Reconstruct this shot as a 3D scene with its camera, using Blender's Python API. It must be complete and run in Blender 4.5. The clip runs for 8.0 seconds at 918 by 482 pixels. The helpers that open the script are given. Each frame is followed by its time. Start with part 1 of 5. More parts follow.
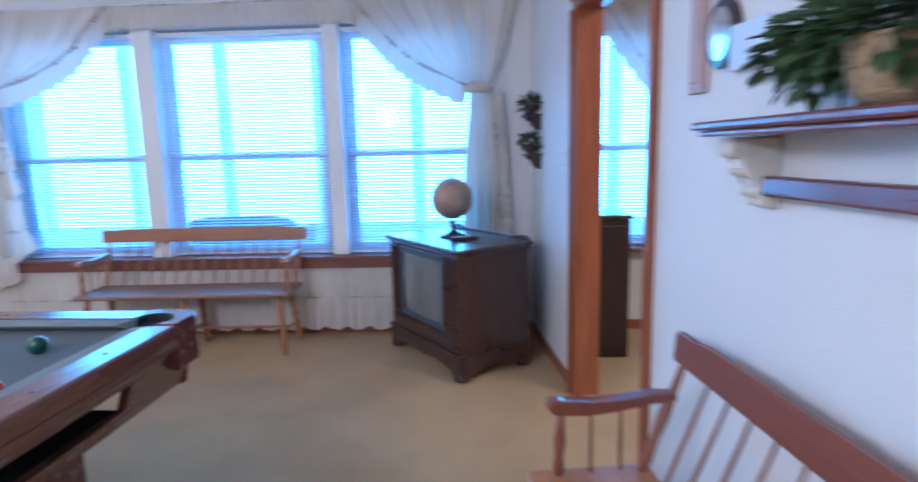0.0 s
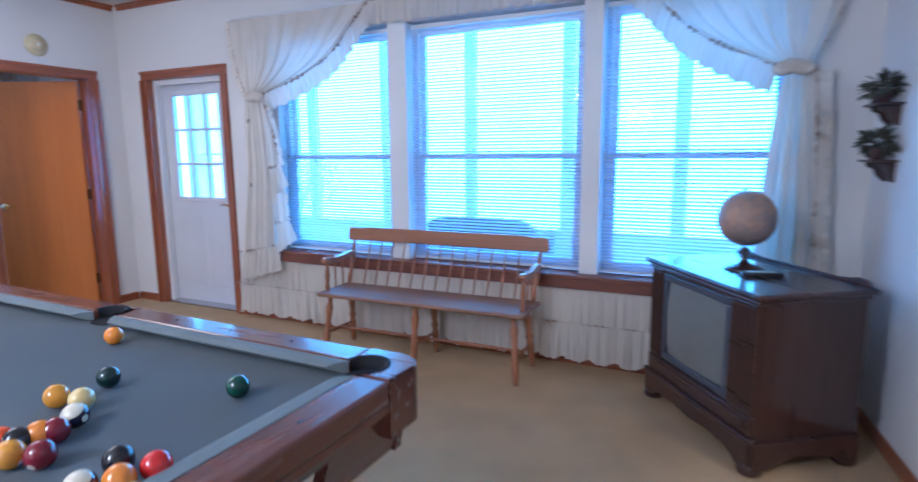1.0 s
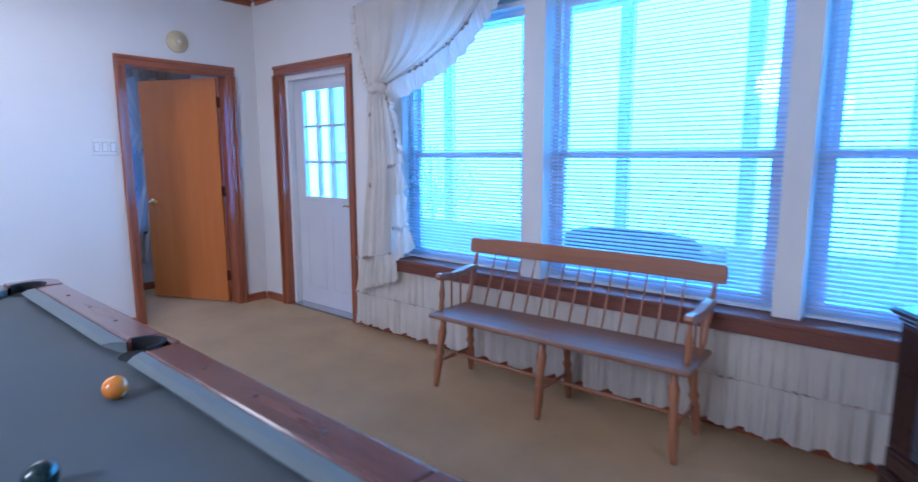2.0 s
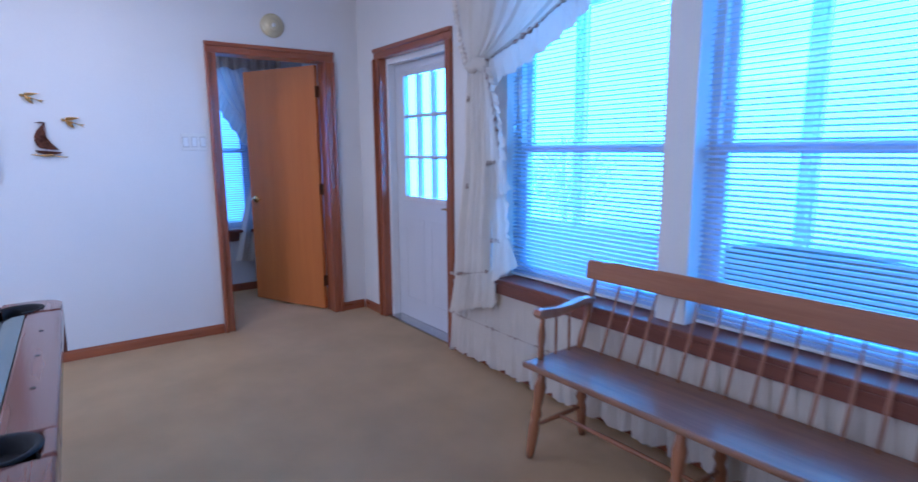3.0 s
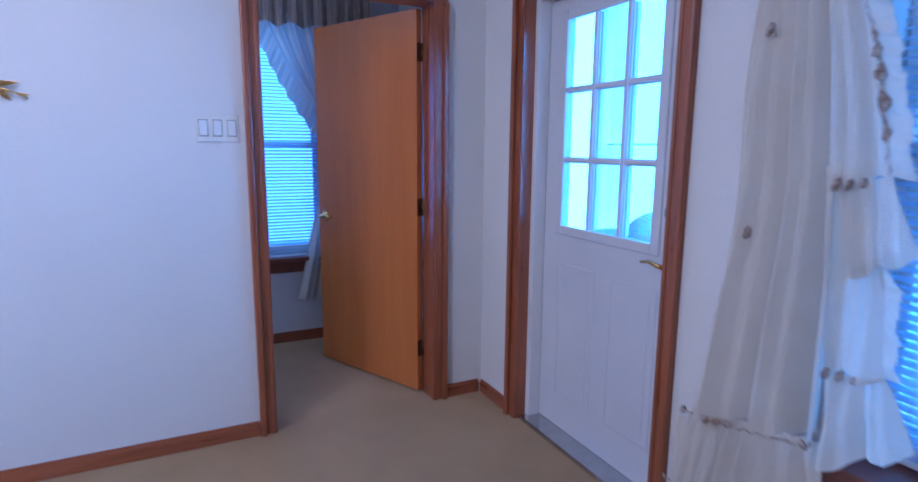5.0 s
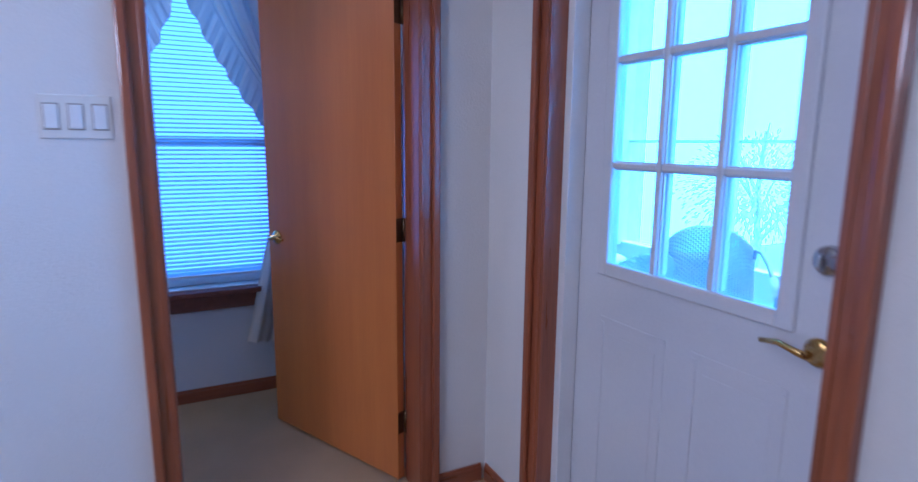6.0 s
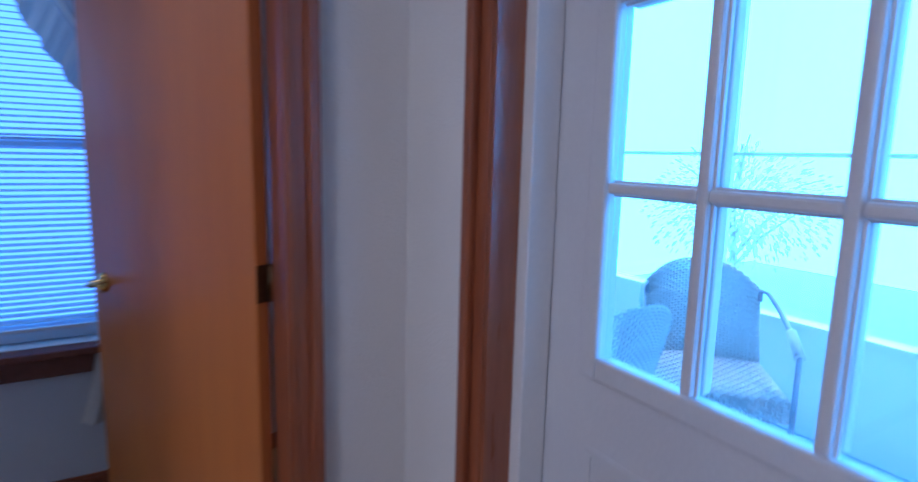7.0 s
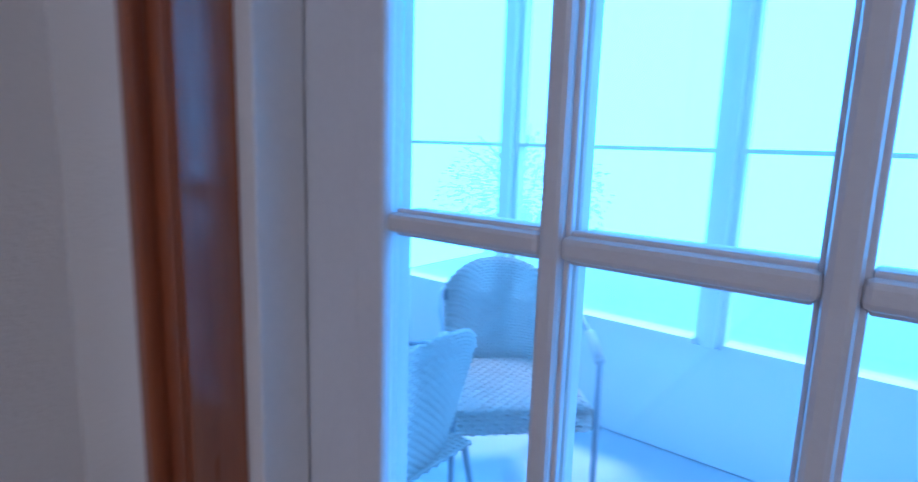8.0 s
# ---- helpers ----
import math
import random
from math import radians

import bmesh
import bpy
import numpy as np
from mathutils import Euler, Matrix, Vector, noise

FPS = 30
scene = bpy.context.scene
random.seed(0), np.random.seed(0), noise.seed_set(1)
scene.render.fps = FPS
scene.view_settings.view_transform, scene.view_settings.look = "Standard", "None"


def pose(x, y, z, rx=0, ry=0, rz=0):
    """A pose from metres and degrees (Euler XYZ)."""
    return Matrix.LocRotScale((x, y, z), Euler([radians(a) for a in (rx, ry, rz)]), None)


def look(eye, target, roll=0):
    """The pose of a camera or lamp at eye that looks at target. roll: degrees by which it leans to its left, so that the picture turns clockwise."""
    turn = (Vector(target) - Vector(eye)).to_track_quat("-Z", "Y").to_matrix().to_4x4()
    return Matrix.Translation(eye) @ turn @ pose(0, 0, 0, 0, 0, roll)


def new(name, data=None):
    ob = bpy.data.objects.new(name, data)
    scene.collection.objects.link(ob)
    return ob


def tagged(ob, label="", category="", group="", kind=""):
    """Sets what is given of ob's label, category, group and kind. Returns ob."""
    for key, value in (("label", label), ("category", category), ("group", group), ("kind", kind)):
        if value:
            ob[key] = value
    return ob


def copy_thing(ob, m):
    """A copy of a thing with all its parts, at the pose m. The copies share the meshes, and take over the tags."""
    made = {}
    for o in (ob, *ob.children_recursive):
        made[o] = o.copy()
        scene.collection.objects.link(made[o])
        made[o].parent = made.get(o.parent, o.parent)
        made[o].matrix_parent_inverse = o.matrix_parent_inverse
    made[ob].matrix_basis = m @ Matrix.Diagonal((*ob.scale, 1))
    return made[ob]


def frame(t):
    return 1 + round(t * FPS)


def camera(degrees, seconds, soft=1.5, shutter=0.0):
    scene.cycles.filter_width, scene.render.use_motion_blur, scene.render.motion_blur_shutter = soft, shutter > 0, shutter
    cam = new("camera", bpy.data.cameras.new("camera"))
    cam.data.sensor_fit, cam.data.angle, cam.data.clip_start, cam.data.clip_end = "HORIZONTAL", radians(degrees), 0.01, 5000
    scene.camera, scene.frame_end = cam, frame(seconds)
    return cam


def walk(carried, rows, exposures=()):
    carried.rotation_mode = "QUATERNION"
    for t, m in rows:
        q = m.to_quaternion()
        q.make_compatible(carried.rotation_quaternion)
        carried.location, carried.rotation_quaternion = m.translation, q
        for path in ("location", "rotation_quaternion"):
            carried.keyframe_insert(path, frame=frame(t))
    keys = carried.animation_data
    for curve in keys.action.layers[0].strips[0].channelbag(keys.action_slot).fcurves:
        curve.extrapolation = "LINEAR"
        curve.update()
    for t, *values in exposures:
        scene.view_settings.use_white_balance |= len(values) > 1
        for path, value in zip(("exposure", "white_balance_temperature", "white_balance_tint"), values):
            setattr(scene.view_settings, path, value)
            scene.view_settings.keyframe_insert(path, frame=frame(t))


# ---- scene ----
cam = camera(77.9, 8.0, soft=1.5, shutter=0.5)
PATH = [
    (0, (0.432, 0.004, 1.345), (0.352, 1.977, 1.03), -1.4),
    (0.3, (0.379, 0.175, 1.355), (-0.014, 2.112, 1.049), -1.1),
    (0.5, (0.279, 0.302, 1.37), (-0.278, 2.198, 1.062), -0.7),
    (0.7, (0.252, 0.416, 1.355), (-0.434, 2.27, 1.05), -0.7),
    (1, (0.154, 0.63, 1.362), (-0.692, 2.416, 1.054), -0.5),
    (1.5, (0.026, 0.964, 1.346), (-1.07, 2.609, 1.042), -0.4),
    (1.7, (-0.034, 1.072, 1.342), (-1.204, 2.667, 1.041), -0.3),
    (2.8, (-0.482, 1.908, 1.332), (-2.021, 3.145, 1.014), -0.4),
    (3, (-0.579, 2.02, 1.345), (-2.182, 3.17, 1.022), -0.5),
    (3.5, (-0.961, 2.229, 1.326), (-2.667, 3.223, 1.007), -0.0),
    (4, (-1.382, 2.464, 1.334), (-3.148, 3.343, 1.006), -0.2),
    (4.5, (-1.843, 2.575, 1.322), (-3.625, 3.428, 1.003), 0.1),
    (5, (-2.298, 2.702, 1.335), (-4.066, 3.578, 1.007), 0.5),
    (5.2, (-2.437, 2.785, 1.344), (-4.207, 3.655, 1.013), 0.5),
    (6.3, (-3.302, 3.228, 1.342), (-5.053, 4.133, 1.003), 0.6),
    (6.5, (-3.421, 3.334, 1.351), (-5.168, 4.253, 1.026), 0.9),
    (6.7, (-3.496, 3.385, 1.354), (-5.228, 4.331, 1.028), 0.9),
    (7, (-3.695, 3.555, 1.331), (-5.392, 4.57, 1.029), 1.4),
    (7.5, (-3.865, 3.776, 1.345), (-5.422, 4.995, 1.041), 1.7),
    (8, (-3.986, 3.868, 1.357), (-5.216, 5.41, 1.024), 1.8),
]
walk(cam, [(t, look(e, g, r)) for t, e, g, r in PATH],
     exposures=[(0.0, 0.6, 4400, 12), (1.5, 0.45, 4250, 13), (3.0, 0.13, 4100, 18), (5.0, 0.03, 4060, 21), (6.3, -0.1, 4200, 20), (8.0, -0.65, 4450, 17)])

# ---- world, sun and lights ----
world = bpy.data.worlds.new("sky")
scene.world = world
world.use_nodes = True
wn = world.node_tree.nodes
sky = wn.new("ShaderNodeTexSky")
sky.sky_type = "NISHITA"
sky.sun_disc = False
sky.sun_elevation, sky.sun_rotation = radians(50), radians(20)
wn["Background"].inputs["Strength"].default_value = 0.12
world.node_tree.links.new(sky.outputs["Color"], wn["Background"].inputs["Color"])


def lamp(name, kind, energy, colour, m, **more):
    d = bpy.data.lights.new(name, kind)
    d.energy, d.color = energy, colour
    for k, v in more.items():
        if k == "size":
            d.size = v
        elif k == "size_y":
            d.size_y = v
        elif k == "angle":
            d.angle = v
        elif k == "shape":
            d.shape = v
        elif k == "radius":
            d.shadow_soft_size = v
    ob = new(name, d)
    ob.matrix_world = m
    return ob


lamp("sun", "SUN", 4.5, (1.0, 0.96, 0.9), look((0, 8, 9), (-1, 4, 0)), angle=radians(12))
lamp("unseen_ceiling_lamp", "POINT", 115, (1.0, 0.86, 0.72), pose(-1.7, -0.8, 2.2), radius=0.3)
lamp("unseen_ceiling_lamp", "POINT", 13, (1.0, 0.84, 0.68), pose(-3.1, 1.3, 2.2), radius=0.4)
# extra fill over the carpet by the doors, with no fixture of its own
lamp("unseen_ceiling_lamp", "AREA", 15, (1.0, 0.78, 0.56), look((-3.7, 2.2, 2.6), (-3.7, 2.2, 0)), shape="RECTANGLE", size=0.8, size_y=0.8)
lamp("unseen_ceiling_lamp", "AREA", 34, (1.0, 0.74, 0.46), look((2.3, 1.9, 2.6), (2.3, 1.9, 0)), shape="RECTANGLE", size=0.6, size_y=0.6)
# added fill for the side room, standing in for its window's daylight
lamp("unseen_ceiling_lamp", "AREA", 8, (1.0, 0.88, 0.74), look((-5.6, 2.2, 2.6), (-5.6, 2.2, 0)), shape="RECTANGLE", size=0.5, size_y=0.5)
OUT = (2.6, 5.9, 9.1)

# ---- materials ----


def mat(name, c1, c2=None, rough=0.6, scale=6.0, fine=80.0, bump=0.05, metal=0.0, stretch=(1, 1, 1), fac=0.5, coat=0.0, bumpscale=None, vary=0.0):
    """A two-scale surface: broad mottling between c1 and c2, fine grain in relief."""
    m = bpy.data.materials.new(name)
    m.use_nodes = True
    n, l = m.node_tree.nodes, m.node_tree.links
    b = n["Principled BSDF"]
    c2 = c2 or tuple(v * 0.86 for v in c1)
    tc, mp = n.new("ShaderNodeTexCoord"), n.new("ShaderNodeMapping")
    mp.inputs["Scale"].default_value = stretch
    l.new(tc.outputs["Object"], mp.inputs["Vector"])
    a, f = n.new("ShaderNodeTexNoise"), n.new("ShaderNodeTexNoise")
    a.inputs["Scale"].default_value, a.inputs["Detail"].default_value = scale, 4
    f.inputs["Scale"].default_value, f.inputs["Detail"].default_value = fine, 3
    for t in (a, f):
        l.new(mp.outputs["Vector"], t.inputs["Vector"])
    add = n.new("ShaderNodeMath")
    add.operation = "MULTIPLY_ADD"
    add.inputs[1].default_value = 0.45
    l.new(f.outputs["Fac"], add.inputs[0])
    l.new(a.outputs["Fac"], add.inputs[2])
    ramp = n.new("ShaderNodeValToRGB")
    ramp.color_ramp.elements[0].position, ramp.color_ramp.elements[1].position = 0.72 - fac / 2, 0.72 + fac / 2
    ramp.color_ramp.elements[0].color, ramp.color_ramp.elements[1].color = (*c2, 1), (*c1, 1)
    l.new(add.outputs[0], ramp.inputs[0])
    col = ramp.outputs[0]
    if vary:
        oi, hv, mr = n.new("ShaderNodeObjectInfo"), n.new("ShaderNodeHueSaturation"), n.new("ShaderNodeMapRange")
        mr.inputs["To Min"].default_value, mr.inputs["To Max"].default_value = 1 - vary, 1 + vary
        l.new(oi.outputs["Random"], mr.inputs["Value"])
        l.new(mr.outputs[0], hv.inputs["Value"])
        l.new(col, hv.inputs["Color"])
        col = hv.outputs[0]
    l.new(col, b.inputs["Base Color"])
    rr = n.new("ShaderNodeMapRange")
    rr.inputs["To Min"].default_value, rr.inputs["To Max"].default_value = max(0.02, rough - 0.08), min(1, rough + 0.08)
    l.new(a.outputs["Fac"], rr.inputs["Value"])
    l.new(rr.outputs[0], b.inputs["Roughness"])
    b.inputs["Metallic"].default_value = metal
    b.inputs["Coat Weight"].default_value = coat
    b.inputs["Coat Roughness"].default_value = 0.12
    if bump:
        bp = n.new("ShaderNodeBump")
        bp.inputs["Strength"].default_value, bp.inputs["Distance"].default_value = 1.0, bump * 0.02
        l.new(f.outputs["Fac"], bp.inputs["Height"])
        l.new(bp.outputs[0], b.inputs["Normal"])
    return m


def see_through(m, share):
    """Lets a share of light through a thin cloth or slat."""
    n, l = m.node_tree.nodes, m.node_tree.links
    b, out = n["Principled BSDF"], n["Material Output"]
    t, mix = n.new("ShaderNodeBsdfTranslucent"), n.new("ShaderNodeMixShader")
    src = b.inputs["Base Color"].links[0].from_socket
    l.new(src, t.inputs["Color"])
    mix.inputs[0].default_value = share
    l.new(b.outputs[0], mix.inputs[1])
    l.new(t.outputs[0], mix.inputs[2])
    l.new(mix.outputs[0], out.inputs["Surface"])
    return m


def wood(name, c1, c2, along="z", rough=0.35, coat=0.3, s=1.0, bump=0.02):
    st = {"x": (0.6, 9, 9), "y": (9, 0.6, 9), "z": (9, 9, 0.6)}[along]
    return mat(name, c1, c2, rough, 3.2 * s, 22 * s, bump, 0, st, 0.55, coat)


def glass(name):
    m = bpy.data.materials.new(name)
    m.use_nodes = True
    n, l = m.node_tree.nodes, m.node_tree.links
    n.remove(n["Principled BSDF"])
    t, g, mix = n.new("ShaderNodeBsdfTransparent"), n.new("ShaderNodeBsdfGlossy"), n.new("ShaderNodeMixShader")
    mix.inputs[0].default_value = 0.045
    g.inputs["Roughness"].default_value = 0.02
    t.inputs["Color"].default_value = (0.94, 0.97, 0.97, 1)
    l.new(t.outputs[0], mix.inputs[1])
    l.new(g.outputs[0], mix.inputs[2])
    l.new(mix.outputs[0], n["Material Output"].inputs["Surface"])
    return m


def glow(name, c, s):
    m = bpy.data.materials.new(name)
    m.use_nodes = True
    n, l = m.node_tree.nodes, m.node_tree.links
    n.remove(n["Principled BSDF"])
    e = n.new("ShaderNodeEmission")
    e.inputs["Color"].default_value, e.inputs["Strength"].default_value = (*c, 1), s
    l.new(e.outputs[0], n["Material Output"].inputs["Surface"])
    return m


PAINT = mat("wall_paint", (0.74, 0.72, 0.70), (0.69, 0.67, 0.65), 0.75, 1.3, 160, 0.10)
CEIL = mat("ceiling_paint", (0.74, 0.73, 0.70), (0.68, 0.67, 0.64), 0.9, 2, 110, 0.25)
CARPET = mat("carpet", (0.88, 0.625, 0.335), (0.71, 0.49, 0.25), 0.97, 2.6, 420, 0.9, fac=0.55)
TRIM = wood("oak_trim", (0.36, 0.112, 0.042), (0.20, 0.057, 0.024), "z", 0.3, 0.5, 1.0, 0.01)
TRIM_X = wood("oak_trim_across", (0.36, 0.112, 0.042), (0.20, 0.057, 0.024), "x", 0.3, 0.5, 1.0, 0.01)
SILLM = wood("sill_wood", (0.20, 0.07, 0.042), (0.13, 0.042, 0.027), "x", 0.5, 0.1)
DOORM = wood("door_veneer", (0.56, 0.19, 0.037), (0.48, 0.15, 0.03), "z", 0.36, 0.25, 0.5, 0.0015)
PINE = wood("bench_wood", (0.36, 0.158, 0.072), (0.25, 0.10, 0.044), "x", 0.4, 0.25, 1.0, 0.008)
RED = wood("red_stained_wood", (0.22, 0.068, 0.038), (0.14, 0.042, 0.025), "x", 0.4, 0.25, 1.0, 0.008)
RED_Z = wood("red_stained_wood_turned", (0.26, 0.09, 0.045), (0.17, 0.055, 0.03), "z", 0.4, 0.25, 1.0, 0.008)
# seat of the red bench, with the warm light on it painted in as orange
WARM_SEAT = wood("warm_lit_seat_wood", (0.46, 0.20, 0.065), (0.34, 0.135, 0.042), "x", 0.4, 0.25, 1.0, 0.008)
# bench wood dulled in colour for the sky's grey sheen on the seat
SEATM = wood("sheen_greyed_seat_wood", (0.28, 0.15, 0.082), (0.17, 0.083, 0.045), "x", 0.5, 0.15, 1.0, 0.008)
PINE_Z = wood("bench_wood_turned", (0.36, 0.155, 0.068), (0.25, 0.10, 0.044), "z", 0.4, 0.25, 1.0, 0.008)
RAIL = wood("table_rail_wood", (0.17, 0.062, 0.042), (0.11, 0.039, 0.028), "x", 0.26, 0.65, 1.0, 0.008)
DARK = wood("console_wood", (0.055, 0.025, 0.020), (0.030, 0.014, 0.012), "x", 0.3, 0.5)
CABW = wood("cabinet_wood", (0.034, 0.016, 0.015), (0.02, 0.010, 0.010), "z", 0.4, 0.25)
DARK_Z = wood("console_wood_upright", (0.055, 0.025, 0.020), (0.030, 0.014, 0.012), "z", 0.3, 0.5)
MAHOG = wood("shelf_wood", (0.17, 0.05, 0.035), (0.10, 0.03, 0.022), "x", 0.28, 0.5)
WHITE = mat("white_paint", (0.78, 0.78, 0.78), (0.72, 0.72, 0.73), 0.45, 3, 90, 0.03)
DOORW = mat("steel_door_paint", (0.66, 0.66, 0.69), (0.60, 0.60, 0.64), 0.4, 2.5, 120, 0.03)
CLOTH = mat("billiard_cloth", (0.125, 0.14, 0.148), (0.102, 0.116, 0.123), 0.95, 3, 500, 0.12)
BLACK = mat("black_rubber", (0.012, 0.012, 0.014), (0.02, 0.02, 0.022), 0.5, 10, 120, 0.05)
HINGE = mat("aged_bronze", (0.16, 0.10, 0.05), (0.09, 0.055, 0.03), 0.35, 20, 90, 0.02, 0.9)
BRASS = mat("brass", (0.70, 0.47, 0.16), (0.52, 0.33, 0.10), 0.22, 20, 90, 0.02, 1.0)
STEEL = mat("steel", (0.62, 0.62, 0.63), (0.5, 0.5, 0.52), 0.2, 20, 90, 0.02, 1.0)
PLASTIC = mat("white_plastic", (0.74, 0.72, 0.68), (0.70, 0.68, 0.64), 0.35, 8, 60, 0.01)
# white slats; the blue cast of daylight is mixed into their base colour
SLAT = see_through(mat("blue_cast_slat", (0.56, 0.61, 0.78), (0.52, 0.57, 0.73), 0.35, 5, 60, 0.01), 0.38)
SHEER = see_through(mat("curtain_cloth", (0.85, 0.80, 0.72), (0.74, 0.68, 0.60), 0.9, 5, 300, 0.25, fac=0.6), 0.27)
TRIMC = see_through(mat("curtain_braid", (0.36, 0.25, 0.20), (0.70, 0.62, 0.55), 0.9, 60, 200, 0.4, fac=0.25), 0.2)
GLASS = glass("window_glass")
PORCHW = mat("porch_paint", (0.84, 0.85, 0.86), (0.79, 0.80, 0.81), 0.6, 3, 70, 0.05)
PORCHF = mat("porch_floor_paint", (0.56, 0.61, 0.67), (0.50, 0.55, 0.61), 0.7, 4, 150, 0.2)
SKYM = glow("bright_overcast", OUT, 1.0)
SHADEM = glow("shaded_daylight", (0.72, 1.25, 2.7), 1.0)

# ---- mesh helpers ----


def box(bm, x0, x1, y0, y1, z0, z1, bev=0.0, m=None, seg=2):
    r = bmesh.ops.create_cube(bm, size=1.0)
    vs = r["verts"]
    mm = Matrix.Translation(((x0 + x1) / 2, (y0 + y1) / 2, (z0 + z1) / 2)) @ Matrix.Diagonal((abs(x1 - x0), abs(y1 - y0), abs(z1 - z0), 1))
    bmesh.ops.transform(bm, matrix=mm, verts=vs)
    if bev:
        es = list({e for v in vs for e in v.link_edges})
        rb = bmesh.ops.bevel(bm, geom=es, offset=bev, segments=seg, affect="EDGES", profile=0.5)
        vs = list({v for f in rb["faces"] for v in f.verts} | {v for v in vs if v.is_valid})
    if m is not None:
        bmesh.ops.transform(bm, matrix=m, verts=vs)
    return vs


def lathe(bm, prof, seg=20, m=None, cap=True):
    """Turns a profile of (radius, height) round z."""
    rings = []
    for r, z in prof:
        rings.append([bm.verts.new((r * math.cos(2 * math.pi * i / seg), r * math.sin(2 * math.pi * i / seg), z)) for i in range(seg)])
    for a, b in zip(rings, rings[1:]):
        for i in range(seg):
            j = (i + 1) % seg
            bm.faces.new((a[i], a[j], b[j], b[i])).smooth = True
    if cap:
        bm.faces.new(rings[0][::-1])
        bm.faces.new(rings[-1])
    vs = [v for r in rings for v in r]
    if m is not None:
        bmesh.ops.transform(bm, matrix=m, verts=vs)
    return vs


def between(a, b):
    """A pose whose z runs from a towards b, and the length."""
    a, b = Vector(a), Vector(b)
    return Matrix.Translation(a) @ (b - a).to_track_quat("Z", "Y").to_matrix().to_4x4(), (b - a).length


def turned(bm, a, b, prof, seg=14):
    """A turned spindle from a to b; prof of (radius, share of length)."""
    m, ln = between(a, b)
    lathe(bm, [(r, s * ln) for r, s in prof], seg, m)


def tube(bm, pts, r, seg=8, r1=None):
    """A round bar along a polyline."""
    pts = [Vector(p) for p in pts]
    rings = []
    for i, p in enumerate(pts):
        d = (pts[min(i + 1, len(pts) - 1)] - pts[max(i - 1, 0)]).normalized()
        q = d.to_track_quat("Z", "Y")
        rad = r if r1 is None else r + (r1 - r) * i / (len(pts) - 1)
        rings.append([bm.verts.new(p + q @ Vector((rad * math.cos(2 * math.pi * k / seg), rad * math.sin(2 * math.pi * k / seg), 0))) for k in range(seg)])
    for a, b in zip(rings, rings[1:]):
        ph = min(range(seg), key=lambda s: (b[s].co - a[0].co).length)
        for k in range(seg):
            bm.faces.new((a[k], a[(k + 1) % seg], b[(k + 1 + ph) % seg], b[(k + ph) % seg])).smooth = True
    bm.faces.new(rings[0][::-1])
    bm.faces.new(rings[-1])


def slab(bm, pts, depth, m=None, bev=0.0):
    """A flat outline in x and z, given a depth along y."""
    a = [bm.verts.new((x, 0, z)) for x, z in pts]
    b = [bm.verts.new((x, depth, z)) for x, z in pts]
    n = len(pts)
    fs = [bm.faces.new(a[::-1]), bm.faces.new(b)]
    for i in range(n):
        fs.append(bm.faces.new((a[i], a[(i + 1) % n], b[(i + 1) % n], b[i])))
    vs = a + b
    if bev:
        es = list(fs[0].edges) + list(fs[1].edges)
        rb = bmesh.ops.bevel(bm, geom=es, offset=bev, segments=2, affect="EDGES", profile=0.5)
        vs = list({v for f in rb["faces"] for v in f.verts} | {v for v in vs if v.is_valid})
    if m is not None:
        bmesh.ops.transform(bm, matrix=m, verts=vs)
    return vs


def sheet(bm, fn, nu, nv, thick=0.0):
    """A cloth: fn(u, v) gives a point, u and v from 0 to 1."""
    g = [[bm.verts.new(fn(i / nu, j / nv)) for j in range(nv + 1)] for i in range(nu + 1)]
    for i in range(nu):
        for j in range(nv):
            bm.faces.new((g[i][j], g[i + 1][j], g[i + 1][j + 1], g[i][j + 1])).smooth = True


def part(name, bm, material, parent=None, label="", smooth=False):
    me = bpy.data.meshes.new(name)
    bmesh.ops.recalc_face_normals(bm, faces=bm.faces)
    if smooth:
        for f in bm.faces:
            f.smooth = True
    bm.to_mesh(me)
    bm.free()
    me.materials.append(material)
    ob = new(name, me)
    if parent is not None:
        ob.parent = parent
    if label:
        ob["label"] = label
    return ob


def boxes(name, material, parent, *bs, bev=0.0, label=""):
    bm = bmesh.new()
    for b in bs:
        box(bm, *b, bev=bev)
    return part(name, bm, material, parent, label)


def thing(name, m, label, category, group="", kind=""):
    ob = new(name)
    ob.empty_display_size = 0.1
    ob.matrix_world = m
    return tagged(ob, label, category, group, kind)


def structure(ob, label, category):
    return tagged(ob, label, category, kind="structure")


ID = Matrix.Identity(4)
H = 2.68
# the wall with the mantel shelf stands a little askew: x runs along it from the window corner, y out of the room
EAST = pose(0.80, 4.14, 0, 0, 0, -83.55)

